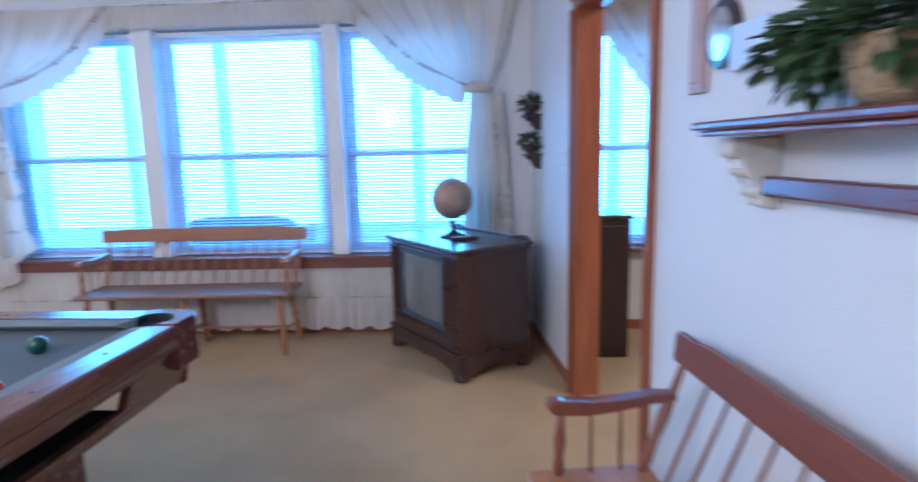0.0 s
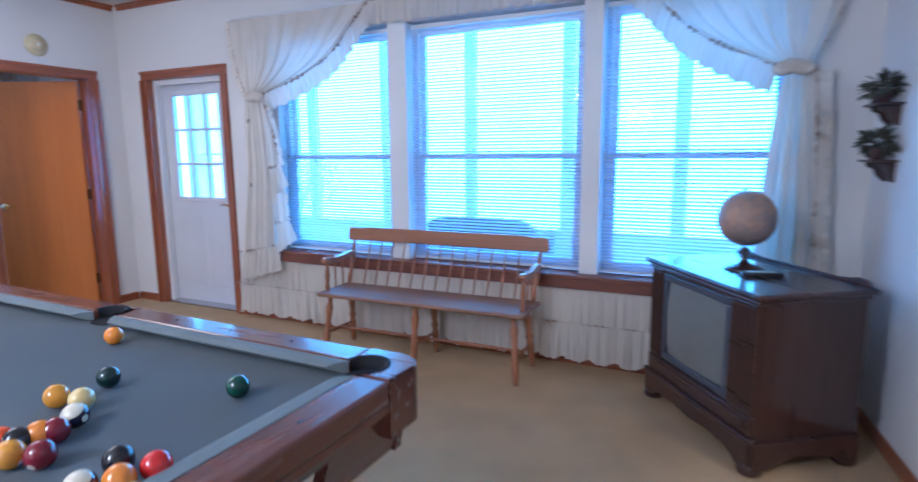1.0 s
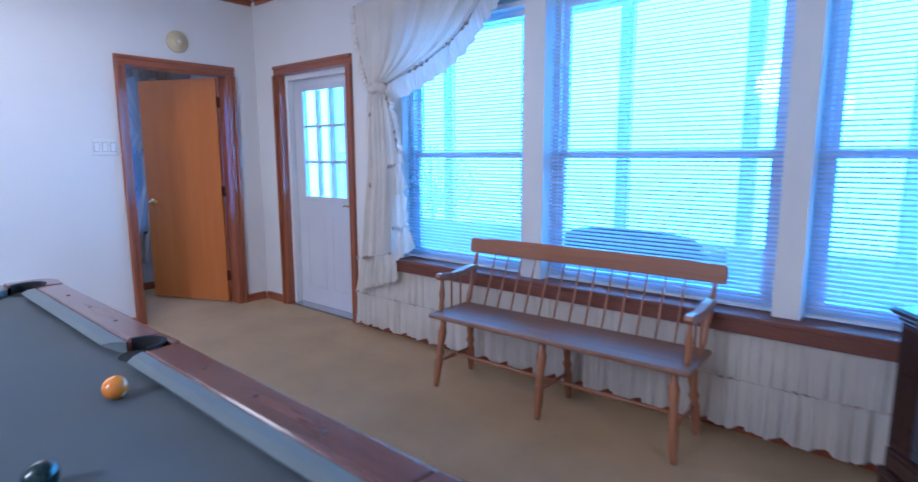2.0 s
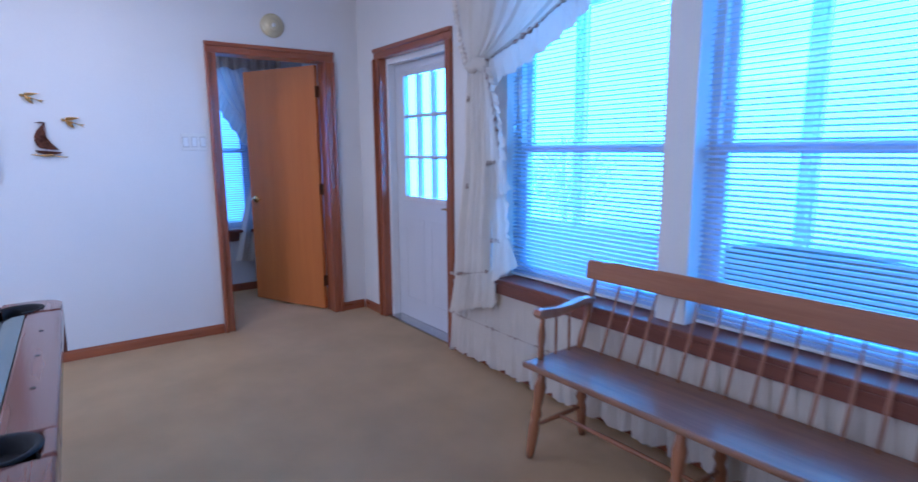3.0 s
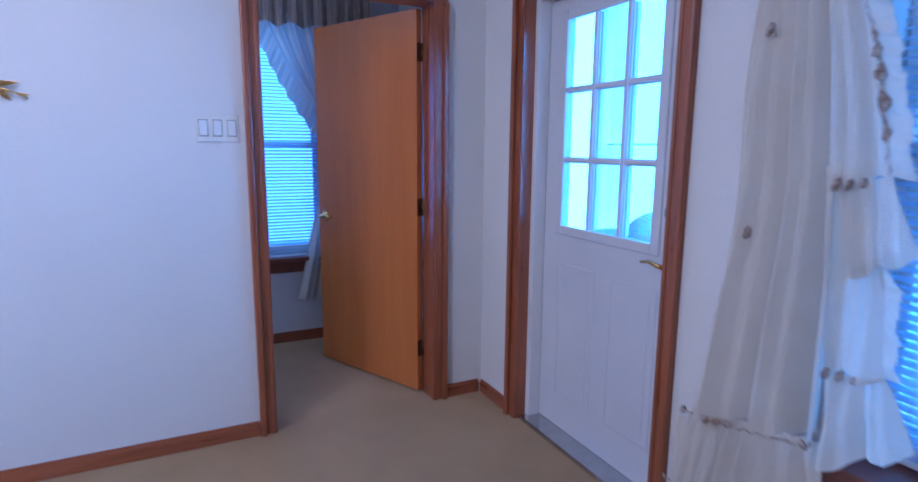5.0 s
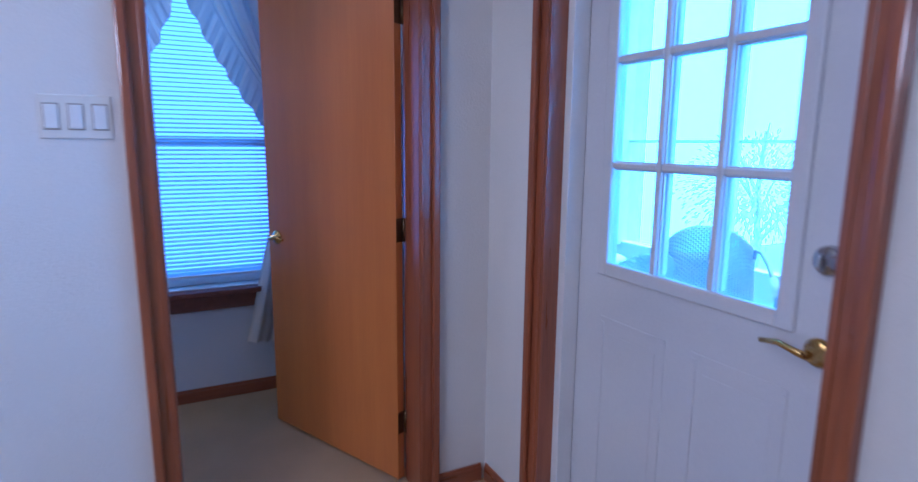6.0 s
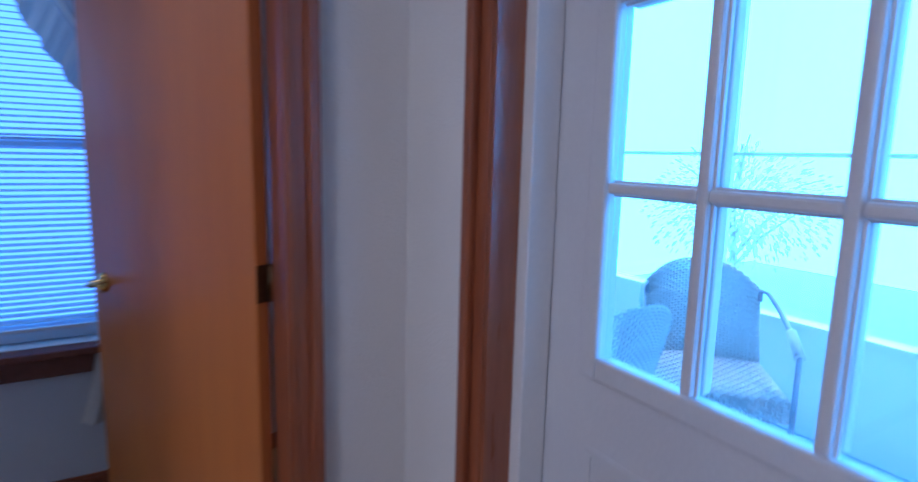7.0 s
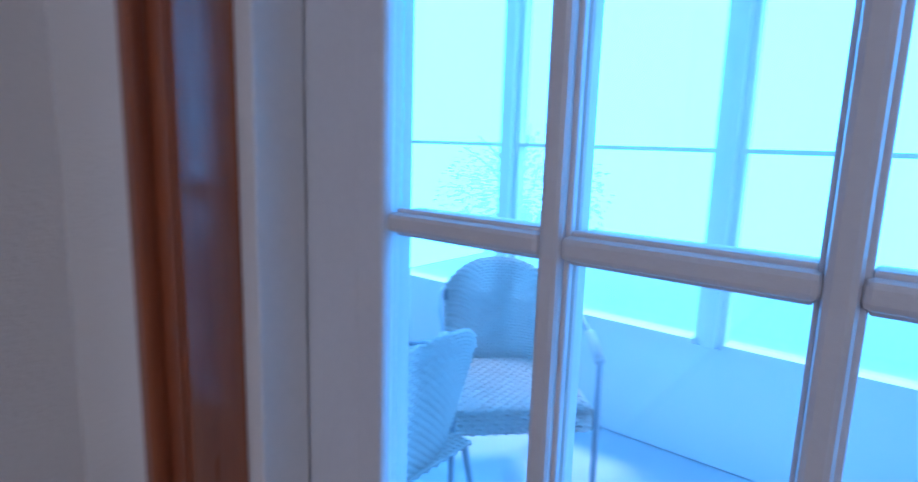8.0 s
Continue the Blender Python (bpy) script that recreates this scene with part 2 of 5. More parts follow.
# ---- setting ----
structure(boxes("floor", CARPET, None, (-6.3, 4.2, -2.3, 4.2, -0.08, 0)), "beige cut-pile carpet over the whole floor", "carpet")
structure(boxes("ceiling", CEIL, None, (-6.3, 4.2, -2.3, 4.4, H, H + 0.1)), "white textured ceiling", "ceiling")
WY0, WY1 = 4.14, 4.28
structure(boxes("wall_north", PAINT, None,
                (-6.3, -4.56, WY0, WY1, 0, H), (-4.56, -3.645, WY0, WY1, 2.035, H), (-3.645, -3.06, WY0, WY1, 0, H),
                (-3.06, 0.44, WY0, WY1, 0, 0.56), (-3.06, 0.44, WY0, WY1, 2.24, H), (0.44, 1.15, WY0, WY1, 0, H),
                (1.15, 2.05, WY0, WY1, 0, 0.62), (1.15, 2.05, WY0, WY1, 2.2, H), (2.05, 4.2, WY0, WY1, 0, H)),
          "off-white painted wall with a row of windows", "wall")
structure(boxes("wall_west", PAINT, None, (-5.035, -4.915, -2.18, 3.03, 0, H), (-5.035, -4.915, 3.87, WY0, 0, H), (-5.035, -4.915, 3.03, 3.87, 2.035, H)),
          "off-white painted wall with a doorway", "wall")
eb = boxes("wall_east", PAINT, None, (0, 1.16, 0, 0.12, 0, H), (1.16, 2.09, 0, 0.12, 2.04, H), (2.09, 6.5, 0, 0.12, 0, H))
eb.matrix_world = EAST
structure(eb, "off-white painted wall with a cased opening", "wall")
structure(boxes("wall_south", PAINT, None, (-6.3, 4.2, -2.3, -2.18, 0, H)), "plain off-white painted wall", "wall")
structure(boxes("wall_far_west", PAINT, None, (-6.3, -6.17, -2.18, 2.72, 0, H), (-6.3, -6.17, 3.62, 4.14, 0, H), (-6.3, -6.17, 2.72, 3.62, 0, 0.60), (-6.3, -6.17, 2.72, 3.62, 2.2, H)),
          "off-white painted wall of the side room", "wall")
structure(boxes("wall_far_east", PAINT, None, (4.08, 4.2, -2.18, 4.14, 0, H)), "plain wall of the next room", "wall")

# porch beyond the windows
structure(boxes("porch_floor", PORCHF, None, (-6.75, 3.2, 4.28, 6.58, -0.1, -0.005)), "grey painted porch floor", "floor")
structure(boxes("porch_ceiling", PORCHW, None, (-6.75, 3.2, 4.28, 6.63, 2.9, 2.96)), "white porch ceiling", "ceiling")
PW = boxes("porch_wall", PORCHW, None, (-6.65, 3.2, 6.38, 6.50, 0, 0.53), (-6.65, 3.2, 6.38, 6.50, 2.72, 2.9), (-6.77, -6.65, 4.28, 6.58, 0, 0.53),
           (-6.77, -6.65, 4.28, 6.58, 2.72, 2.9), (-6.77, -6.6, 6.33, 6.58, 0.53, 2.72))
structure(PW, "white painted porch wall with large openings", "wall")
# ground colour is near white to stand in for overexposure outside
structure(boxes("ground", mat("whitened_ground", (0.78, 0.78, 0.74), (0.70, 0.70, 0.66), 0.9, 0.8, 9, 0.1), None, (-60, 60, 6.65, 60, -0.5, -0.4)), "ground beyond the porch, whitened in colour for the overexposed daylight", "paving")
bm = bmesh.new()
v = [bm.verts.new(p) for p in ((-9.5, 4.4, -3), (-9.5, 13, -3), (9, 13, -3), (9, 4.4, -3), (-9.5, 4.4, 9), (-9.5, 13, 9), (9, 13, 9), (9, 4.4, 9))]
for a, b, c, d in ((0, 1, 5, 4), (1, 2, 6, 5), (2, 3, 7, 6)):
    bm.faces.new((v[a], v[b], v[c], v[d]))
structure(part("backdrop", bm, SKYM), "bright overcast daylight beyond the porch", "sky")
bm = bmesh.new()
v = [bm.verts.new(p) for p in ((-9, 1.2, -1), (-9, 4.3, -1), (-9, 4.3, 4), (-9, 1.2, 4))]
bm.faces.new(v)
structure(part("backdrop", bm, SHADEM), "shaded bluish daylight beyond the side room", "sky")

# ---- windows with blinds ----


def slat_mesh(w):
    bm = bmesh.new()
    pts = [(-0.0125, -0.0012), (-0.006, 0.0008), (0.0, 0.0015), (0.006, 0.0008), (0.0125, -0.0012)]
    for x0, x1 in ((0, w),):
        a = [bm.verts.new((x0, y, z)) for y, z in pts]
        b = [bm.verts.new((x1, y, z)) for y, z in pts]
        for i in range(4):
            bm.faces.new((a[i], b[i], b[i + 1], a[i + 1])).smooth = True
    me = bpy.data.meshes.new("slat")
    bm.to_mesh(me)
    bm.free()
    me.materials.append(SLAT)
    return me


def blind(m, w, z0, z1, label, tilt=20):
    """A venetian blind hung in a window; x along it, y away from the room."""
    t = thing("venetian_blind", m, label, "blind", "window blinds")
    me = slat_mesh(w)
    n = int((z1 - z0 - 0.05) / 0.0215)
    for i in range(n):
        s = new("slat", me)
        s.parent = t
        s.matrix_local = pose(0, 0, z0 + 0.02 + i * 0.0215, tilt + random.uniform(-2.5, 2.5), random.uniform(-0.04, 0.04), 0)
    boxes("head_rail", WHITE, t, (0, w, -0.014, 0.014, z1 - 0.03, z1), bev=0.002)
    boxes("bottom_rail", WHITE, t, (0, w, -0.013, 0.013, z0 - 0.004, z0 + 0.010), bev=0.003)
    for x in (0.12, w - 0.12):
        bm = bmesh.new()
        tube(bm, [(x, -0.014, z0), (x, -0.014, z1)], 0.0011, 5)
        part("ladder_cord", bm, PLASTIC, t)
    bm = bmesh.new()
    tube(bm, [(0.06, -0.02, z1 - 0.03), (0.062, -0.022, z1 - 0.75)], 0.003, 6)
    part("tilt_wand", bm, PLASTIC, t)
    return t


def sash_window(name, m, w, z0, z1, label):
    """A single-hung window: frame, two sashes and panes; y away from the room."""
    t = thing(name, m, label, "window", "", "structure")
    bm = bmesh.new()
    for b in ((0, 0.035, 0, 0.08, z0, z1), (w - 0.035, w, 0, 0.08, z0, z1), (0.035, w - 0.035, 0, 0.08, z0, z0 + 0.035), (0.035, w - 0.035, 0, 0.08, z1 - 0.035, z1)):
        box(bm, *b)
    part("window_frame", bm, WHITE, t)
    zm = 1.335
    for nm, a, b, y in (("lower_sash", z0 + 0.035, zm + 0.02, 0.01), ("upper_sash", zm - 0.02, z1 - 0.035, 0.042)):
        s = boxes(nm, WHITE, t, (0.036, 0.072, y, y + 0.03, a, b), (w - 0.072, w - 0.036, y, y + 0.03, a, b), (0.072, w - 0.072, y, y + 0.03, a, a + 0.036),
                  (0.072, w - 0.072, y, y + 0.03, b - 0.036, b))
        p = boxes("pane", GLASS, s, (0.07, w - 0.07, y + 0.012, y + 0.016, a + 0.034, b - 0.034))
        p.visible_shadow = False
    return t


Z0, Z1 = 0.605, 2.235
for name, x0, x1 in (("window_1", -3.055, -2.03), ("window_2", -1.885, -0.665), ("window_3", -0.55, 0.435)):
    sash_window(name, pose(x0, 4.215, 0), x1 - x0, Z0, Z1, "white single-hung window behind a venetian blind")
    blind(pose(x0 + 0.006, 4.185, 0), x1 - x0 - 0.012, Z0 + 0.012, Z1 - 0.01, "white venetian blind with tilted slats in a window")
for name, x0, x1 in (("mullion_1", -2.03, -1.885), ("mullion_2", -0.665, -0.55)):
    ob = boxes(name, WHITE, None, (x0, x1, 4.11, 4.285, Z0, Z1 + 0.004), bev=0.004)
    structure(ob, "white painted post between two windows", "window trim")
ob = boxes("window_head", WHITE, None, (-3.06, 0.44, 4.12, 4.139, 2.24, 2.30), bev=0.003)
structure(ob, "white painted window head", "window trim")
bm = bmesh.new()
box(bm, -3.055, 0.50, 4.04, 4.213, 0.575, 0.604, 0.006)
box(bm, -3.045, 0.48, 4.048, 4.138, 0.515, 0.574, 0.004)
structure(part("window_sill", bm, SILLM), "dark red-brown wooden window sill with an apron", "window sill")

# next room's window
sash_window("window_4", pose(1.155, 4.215, 0), 0.89, 0.625, 2.195, "white single-hung window in the next room")
blind(pose(1.16, 4.185, 0), 0.88, 0.64, 2.18, "white venetian blind in the next room's window")
boxes("window_sill", SILLM, None, (1.08, 2.12, 4.06, 4.213, 0.594, 0.622), bev=0.005)
structure(bpy.data.objects["window_sill.001"], "dark red-brown wooden sill in the next room", "window sill")
# side room's window
sash_window("window_5", pose(-6.245, 2.725, 0, 0, 0, 90), 0.89, 0.605, 2.195, "white single-hung window in the side room")
blind(pose(-6.21, 2.73, 0, 0, 0, 90), 0.88, 0.655, 2.18, "white venetian blind in the side room's window")
bm = bmesh.new()
box(bm, -6.243, -6.10, 2.65, 3.69, 0.57, 0.598, 0.005)
box(bm, -6.167, -6.14, 2.68, 3.66, 0.49, 0.57, 0.004)
structure(part("window_sill", bm, SILLM), "red-brown wooden sill with an apron in the side room", "window sill")

# ---- doors and casings ----


def casing(name, m, w, top, label, cw=0.085, side="z"):
    """A moulded casing round an opening w wide: x along the wall, y into the room."""
    t = thing(name, m, label, "door casing", "", "structure")
    for x, d in ((0, -1), (w, 1)):
        bm = bmesh.new()
        a, b = sorted((x, x + d * cw))
        box(bm, a, b, 0.0, 0.013, 0, top, 0.003)
        c = x + d * cw
        a, b = sorted((c - d * 0.028, c))
        box(bm, a, b, 0.0125, 0.032, 0, top, 0.006)
        a, b = sorted((x + d * 0.006, x + d * 0.02))
        box(bm, a, b, 0.0125, 0.017, 0, top, 0.002)
        part("side_casing", bm, TRIM, t)
    bm = bmesh.new()
    box(bm, -cw, w + cw, 0.0, 0.0135, top + 0.001, top + cw, 0.003)
    box(bm, -cw, w + cw, 0.0125, 0.0265, top + cw - 0.028, top + cw, 0.004)
    box(bm, 0, w, 0.0125, 0.0175, top + 0.006, top + 0.02, 0.002)
    part("head_casing", bm, TRIM_X, t)
    return t


def jamb(name, m, w, top, d, label, material=None):
    """Lining boards of an opening; y out of the room."""
    t = thing(name, m, label, "door jamb", "", "structure")
    for x0, x1 in ((-0.02, 0.0), (w, w + 0.02)):
        boxes("side_jamb", material or TRIM, t, (x0, x1, 0, d, 0, top + 0.02))
    boxes("head_jamb", material or TRIM_X, t, (0, w, 0, d, top, top + 0.02))
    return t


# door to the porch
DX0, DX1 = -4.543, -3.655
casing("door_casing_1", pose(DX1, 4.14, 0, 0, 0, 180), DX1 - DX0, 2.015, "stained oak casing round the porch door", 0.075)
jamb("door_jamb_1", pose(DX0, 4.135, 0), DX1 - DX0, 2.015, 0.056, "stained oak lining of the porch doorway")
bm = bmesh.new()
for b in ((DX0 - 0.018, DX0 + 0.03, 4.192, 4.254, 0, 2.03), (DX1 - 0.03, DX1 + 0.018, 4.192, 4.254, 0, 2.03), (DX0 + 0.03, DX1 - 0.03, 4.192, 4.254, 1.972, 2.03),
          (DX0 - 0.018, DX0 + 0.01, 4.2545, 4.30, 0, 2.03), (DX1 - 0.01, DX1 + 0.018, 4.2545, 4.30, 0, 2.03)):
    box(bm, *b, bev=0.003)
structure(part("door_frame_1", bm, WHITE), "white painted steel frame of the porch door", "door frame")
structure(boxes("threshold", STEEL, None, (DX0, DX1, 4.15, 4.32, -0.004, 0.018), bev=0.006), "metal threshold under the porch door", "threshold")
d = thing("door_1", ID, "white steel porch door with nine glass panes, closed", "door", "", "structure")
gx = [-4.393, -4.203, -4.012, -3.821]
gz = [0.976, 1.281, 1.582, 1.886]
sx0, sx1, dz0, dz1 = DX0 + 0.014, DX1 - 0.014, 0.02, 1.995
DY0, DY1 = 4.256, 4.297
bm = bmesh.new()
for b in ((sx0, gx[0], dz0, dz1), (gx[3], sx1, dz0, dz1), (gx[0], gx[3], dz0, gz[0]), (gx[0], gx[3], gz[3], dz1)):
    box(bm, b[0], b[1], DY0, DY1, b[2], b[3])
part("leaf", bm, DOORW, d)
bm = bmesh.new()
for a, b in (((gx[0] - 0.03, gx[0] + 0.012), (gz[0] - 0.03, gz[3] + 0.03)), ((gx[3] - 0.012, gx[3] + 0.03), (gz[0] - 0.03, gz[3] + 0.03)),
             ((gx[0] + 0.012, gx[3] - 0.012), (gz[0] - 0.03, gz[0] + 0.012)), ((gx[0] + 0.012, gx[3] - 0.012), (gz[3] - 0.012, gz[3] + 0.03))):
    box(bm, a[0], a[1], DY0 - 0.011, DY0 + 0.006, b[0], b[1], 0.005)
lite = part("lite_frame", bm, DOORW, d)
for x in gx[1:3]:
    bm = bmesh.new()
    box(bm, x - 0.0095, x + 0.0095, DY0 - 0.006, DY0 + 0.010, gz[0] + 0.01, gz[3] - 0.01, 0.005)
    box(bm, x - 0.0135, x + 0.0135, DY0 + 0.005, DY0 + 0.014, gz[0] + 0.01, gz[3] - 0.01, 0.002)
    part("muntin", bm, DOORW, d)
    bm = bmesh.new()
    box(bm, x - 0.012, x + 0.012, DY0 + 0.022, DY0 + 0.043, gz[0] + 0.01, gz[3] - 0.01, 0.004)
    part("outer_muntin", bm, WHITE, d)
for z in gz[1:3]:
    bm = bmesh.new()
    for a, b in zip(gx, gx[1:]):
        box(bm, a + 0.0096, b - 0.0096, DY0 - 0.005, DY0 + 0.010, z - 0.0095, z + 0.0095, 0.005)
        box(bm, a + 0.0136, b - 0.0136, DY0 + 0.0055, DY0 + 0.0135, z - 0.0135, z + 0.0135, 0.002)
    part("muntin", bm, DOORW, d)
    bm = bmesh.new()
    for a, b in zip(gx, gx[1:]):
        box(bm, a + 0.0121, b - 0.0121, DY0 + 0.0225, DY0 + 0.0425, z - 0.012, z + 0.012, 0.004)
    part("outer_muntin", bm, WHITE, d)
for a, b in zip(gx, gx[1:]):
    for c, e in zip(gz, gz[1:]):
        p = boxes("pane", GLASS, d, (a + 0.008, b - 0.008, DY0 + 0.016, DY0 + 0.02, c + 0.008, e - 0.008))
        p.visible_shadow = False
for x0, x1 in ((-4.40, -4.14), (-4.05, -3.79)):
    bm = bmesh.new()
    for b in ((x0, x1, 0.80, 0.815), (x0, x1, 0.17, 0.185), (x0, x0 + 0.015, 0.186, 0.799), (x1 - 0.015, x1, 0.186, 0.799)):
        box(bm, b[0], b[1], DY0 - 0.003, DY0 + 0.002, b[2], b[3], 0.0014)
    box(bm, x0 + 0.035, x1 - 0.035, DY0 - 0.002, DY0 + 0.002, 0.22, 0.765, 0.001)
    part("panel", bm, DOORW, d)


def lever(parent, p, toward, material, reach=0.105):
    """A curved lever on a round rose; toward: x step of the lever's tip."""
    x, y, z = p
    bm = bmesh.new()
    lathe(bm, [(0.031, 0), (0.031, 0.006), (0.024, 0.012), (0.012, 0.016), (0.011, 0.04)], 24, Matrix.Translation(p) @ pose(0, 0, 0, 90, 0, 0))
    tube(bm, [(x, y - 0.045, z), (x + toward * 0.02, y - 0.05, z + 0.004), (x + toward * 0.06, y - 0.05, z + 0.012), (x + toward * reach, y - 0.042, z + 0.002)], 0.009, 10, 0.0055)
    part("lever_handle", bm, material, parent, "polished brass lever handle")


lever(d, (-3.735, DY0, 0.92), -1, BRASS)
bm = bmesh.new()
lathe(bm, [(0.032, 0), (0.032, 0.008), (0.026, 0.018), (0.010, 0.02), (0.010, 0.03)], 24, pose(-3.735, DY0, 1.115, 90, 0, 0))
box(bm, -3.74, -3.73, DY0 - 0.045, DY0 - 0.028, 1.10, 1.13, 0.003)
part("deadbolt", bm, STEEL, d, "satin steel thumb-turn deadbolt")

# door to the side room, ajar
casing("door_casing_2", pose(-4.915, 3.03, 0, 0, 0, 90), 0.80, 2.015, "stained oak casing round the side room doorway", 0.075)
bpy.data.objects["door_casing_2"].matrix_world = Matrix(((0, 1, 0, -4.915), (1, 0, 0, 3.05), (0, 0, 1, 0), (0, 0, 0, 1)))
jb = jamb("door_jamb_2", ID, 0.80, 2.015, 0.14, "stained oak lining of the side room doorway")
jb.matrix_world = Matrix(((0, -1, 0, -4.91), (1, 0, 0, 3.05), (0, 0, 1, 0), (0, 0, 0, 1)))
d = thing("door_2", pose(-5.035, 3.812, 0, 0, 0, 205), "flush honey-coloured wooden door standing ajar", "door", "", "structure")
bm = bmesh.new()
box(bm, 0, 0.815, -0.035, 0, 0.012, 2.005, 0.002)
part("leaf", bm, DOORM, d)
for z in (0.25, 1.02, 1.80):
    bm = bmesh.new()
    lathe(bm, [(0.007, z - 0.045), (0.007, z + 0.045)], 10, pose(-0.006, -0.037, 0))
    box(bm, -0.001, 0.002, -0.034, -0.002, z - 0.045, z + 0.045)
    part("hinge", bm, HINGE, d, "dark bronze butt hinge")
for sgn in (1, -1):
    bm = bmesh.new()
    y = 0 if sgn > 0 else -0.035
    lathe(bm, [(0.032, 0), (0.032, 0.005), (0.025, 0.011), (0.012, 0.015), (0.011, 0.042)], 22, pose(0.75, y, 0.915, -90 * sgn, 0, 0))
    yy = y + sgn * 0.045
    tube(bm, [(0.75, yy, 0.915), (0.73, yy + sgn * 0.005, 0.919), (0.69, yy + sgn * 0.005, 0.925), (0.645, yy, 0.917)], 0.009, 10, 0.006)
    part("lever_handle", bm, BRASS, d, "polished brass lever handle")

# cased opening to the next room
ct = casing("door_casing_3", ID, 0.90, 2.025, "stained oak casing round the opening to the next room", 0.07)
ct.matrix_world = EAST @ Matrix(((1, 0, 0, 1.18), (0, -1, 0, 0), (0, 0, 1, 0), (0, 0, 0, 1)))
jb = jamb("door_jamb_3", EAST @ pose(1.18, -0.004, 0), 0.90, 2.025, 0.128, "stained oak lining of the opening")

# baseboards
def base(m, w, label="stained oak baseboard along the wall"):
    bm = bmesh.new()
    box(bm, 0, w, -0.012, 0, 0, 0.058, 0.002)
    box(bm, 0, w, -0.008, 0, 0.0575, 0.072, 0.003)
    ob = part("baseboard", bm, TRIM_X)
    ob.matrix_world = m
    return structure(ob, label, "baseboard")


base(pose(-4.915, -2.18, 0, 0, 0, 90), 5.153)
base(pose(-4.915, 3.93, 0, 0, 0, 90), 0.19)
base(pose(-4.902, 4.14, 0), 0.275)
base(pose(-3.58, 4.14, 0), 4.37)
base(EAST @ pose(0.012, 0, 0), 1.09)
base(EAST @ pose(2.155, 0, 0), 4.2)
base(pose(-6.17, -2.18, 0, 0, 0, 90), 6.3)
base(pose(1.2, 4.14, 0), 2.8)
for nm, m, w in (("crown_trim", pose(-4.915, -2.18, 0, 0, 0, 90), 6.3), ("crown_trim", pose(-4.85, 4.14, 0), 5.62), ("crown_trim", EAST @ pose(0.05, 0, 0), 6.3)):
    bm = bmesh.new()
    box(bm, 0, w, -0.018, 0, H - 0.05, H - 0.001, 0.004)
    box(bm, 0, w, -0.034, -0.017, H - 0.022, H - 0.001, 0.004)
    ob = part(nm, bm, TRIM_X)
    ob.matrix_world = m
    structure(ob, "stained wooden crown trim under the ceiling", "trim")

# ---- pool table ----
PX0, PX1, PY0, PY1, PZ = -3.14, -0.575, 0.56, 1.975, 0.80
pt = thing("pool_table", Matrix.Translation((-0.575, 1.95, 0)) @ pose(0, 0, 0, 0, 0, -1.5) @ Matrix.Translation((0.575, -1.975, 0)), "dark wooden pool table with grey-blue cloth", "pool table")
RW, CW = 0.105, 0.055
ix0, ix1, iy0, iy1 = PX0 + RW, PX1 - RW, PY0 + RW, PY1 - RW
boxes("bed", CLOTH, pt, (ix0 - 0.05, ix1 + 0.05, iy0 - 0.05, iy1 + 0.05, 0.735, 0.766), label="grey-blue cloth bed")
xm = (PX0 + PX1) / 2
PR = 0.062


def rail_piece(x0, x1, m):
    """Wood rail and cloth cushion running along x; y from the outer edge inwards."""
    ln = x1 - x0
    bm = bmesh.new()
    box(bm, 0, ln, 0, RW, PZ - 0.06, PZ, 0.008)
    w = part("rail", bm, RAIL, pt)
    w.matrix_local = m
    bm = bmesh.new()
    for p0, p1 in (((RW, PZ - 0.002), (RW + CW, PZ - 0.006)),):
        prof = [(RW + 0.001, PZ - 0.002), (RW + CW * 0.6, PZ - 0.001), (RW + CW, PZ - 0.008), (RW + CW - 0.004, PZ - 0.014), (RW + CW - 0.038, PZ - 0.033), (RW + 0.001, PZ - 0.034)]
        a = [bm.verts.new(((y - RW) * 0.75, y, z)) for y, z in prof]
        b = [bm.verts.new((ln - (y - RW) * 0.75, y, z)) for y, z in prof]
        for i in range(len(prof)):
            j = (i + 1) % len(prof)
            bm.faces.new((a[i], a[j], b[j], b[i]))
        bm.faces.new(a)
        bm.faces.new(b[::-1])
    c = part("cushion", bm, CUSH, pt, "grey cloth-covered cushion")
    c.matrix_local = m
    n = 3
    for i in range(n):
        bm = bmesh.new()
        lathe(bm, [(0.0065, 0), (0.0065, 0.0012), (0.005, 0.0016)], 12, Matrix.Translation((ln * (i + 1) / (n + 1), 0.052, PZ)))
        s = part("sight", bm, BLACK, w)
    return w


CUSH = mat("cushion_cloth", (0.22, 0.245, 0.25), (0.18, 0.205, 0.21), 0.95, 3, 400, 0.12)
CC = 0.182
for x0, x1 in ((PX0 + CC, xm - PR), (xm + PR, PX1 - CC)):
    rail_piece(x0, x1, Matrix(((1, 0, 0, x0), (0, -1, 0, PY1), (0, 0, 1, 0), (0, 0, 0, 1))))
    rail_piece(x0, x1, Matrix(((1, 0, 0, x0), (0, 1, 0, PY0), (0, 0, 1, 0), (0, 0, 0, 1))))
rail_piece(PY0 + CC, PY1 - CC, Matrix(((0, -1, 0, PX1), (1, 0, 0, PY0 + CC), (0, 0, 1, 0), (0, 0, 0, 1))))
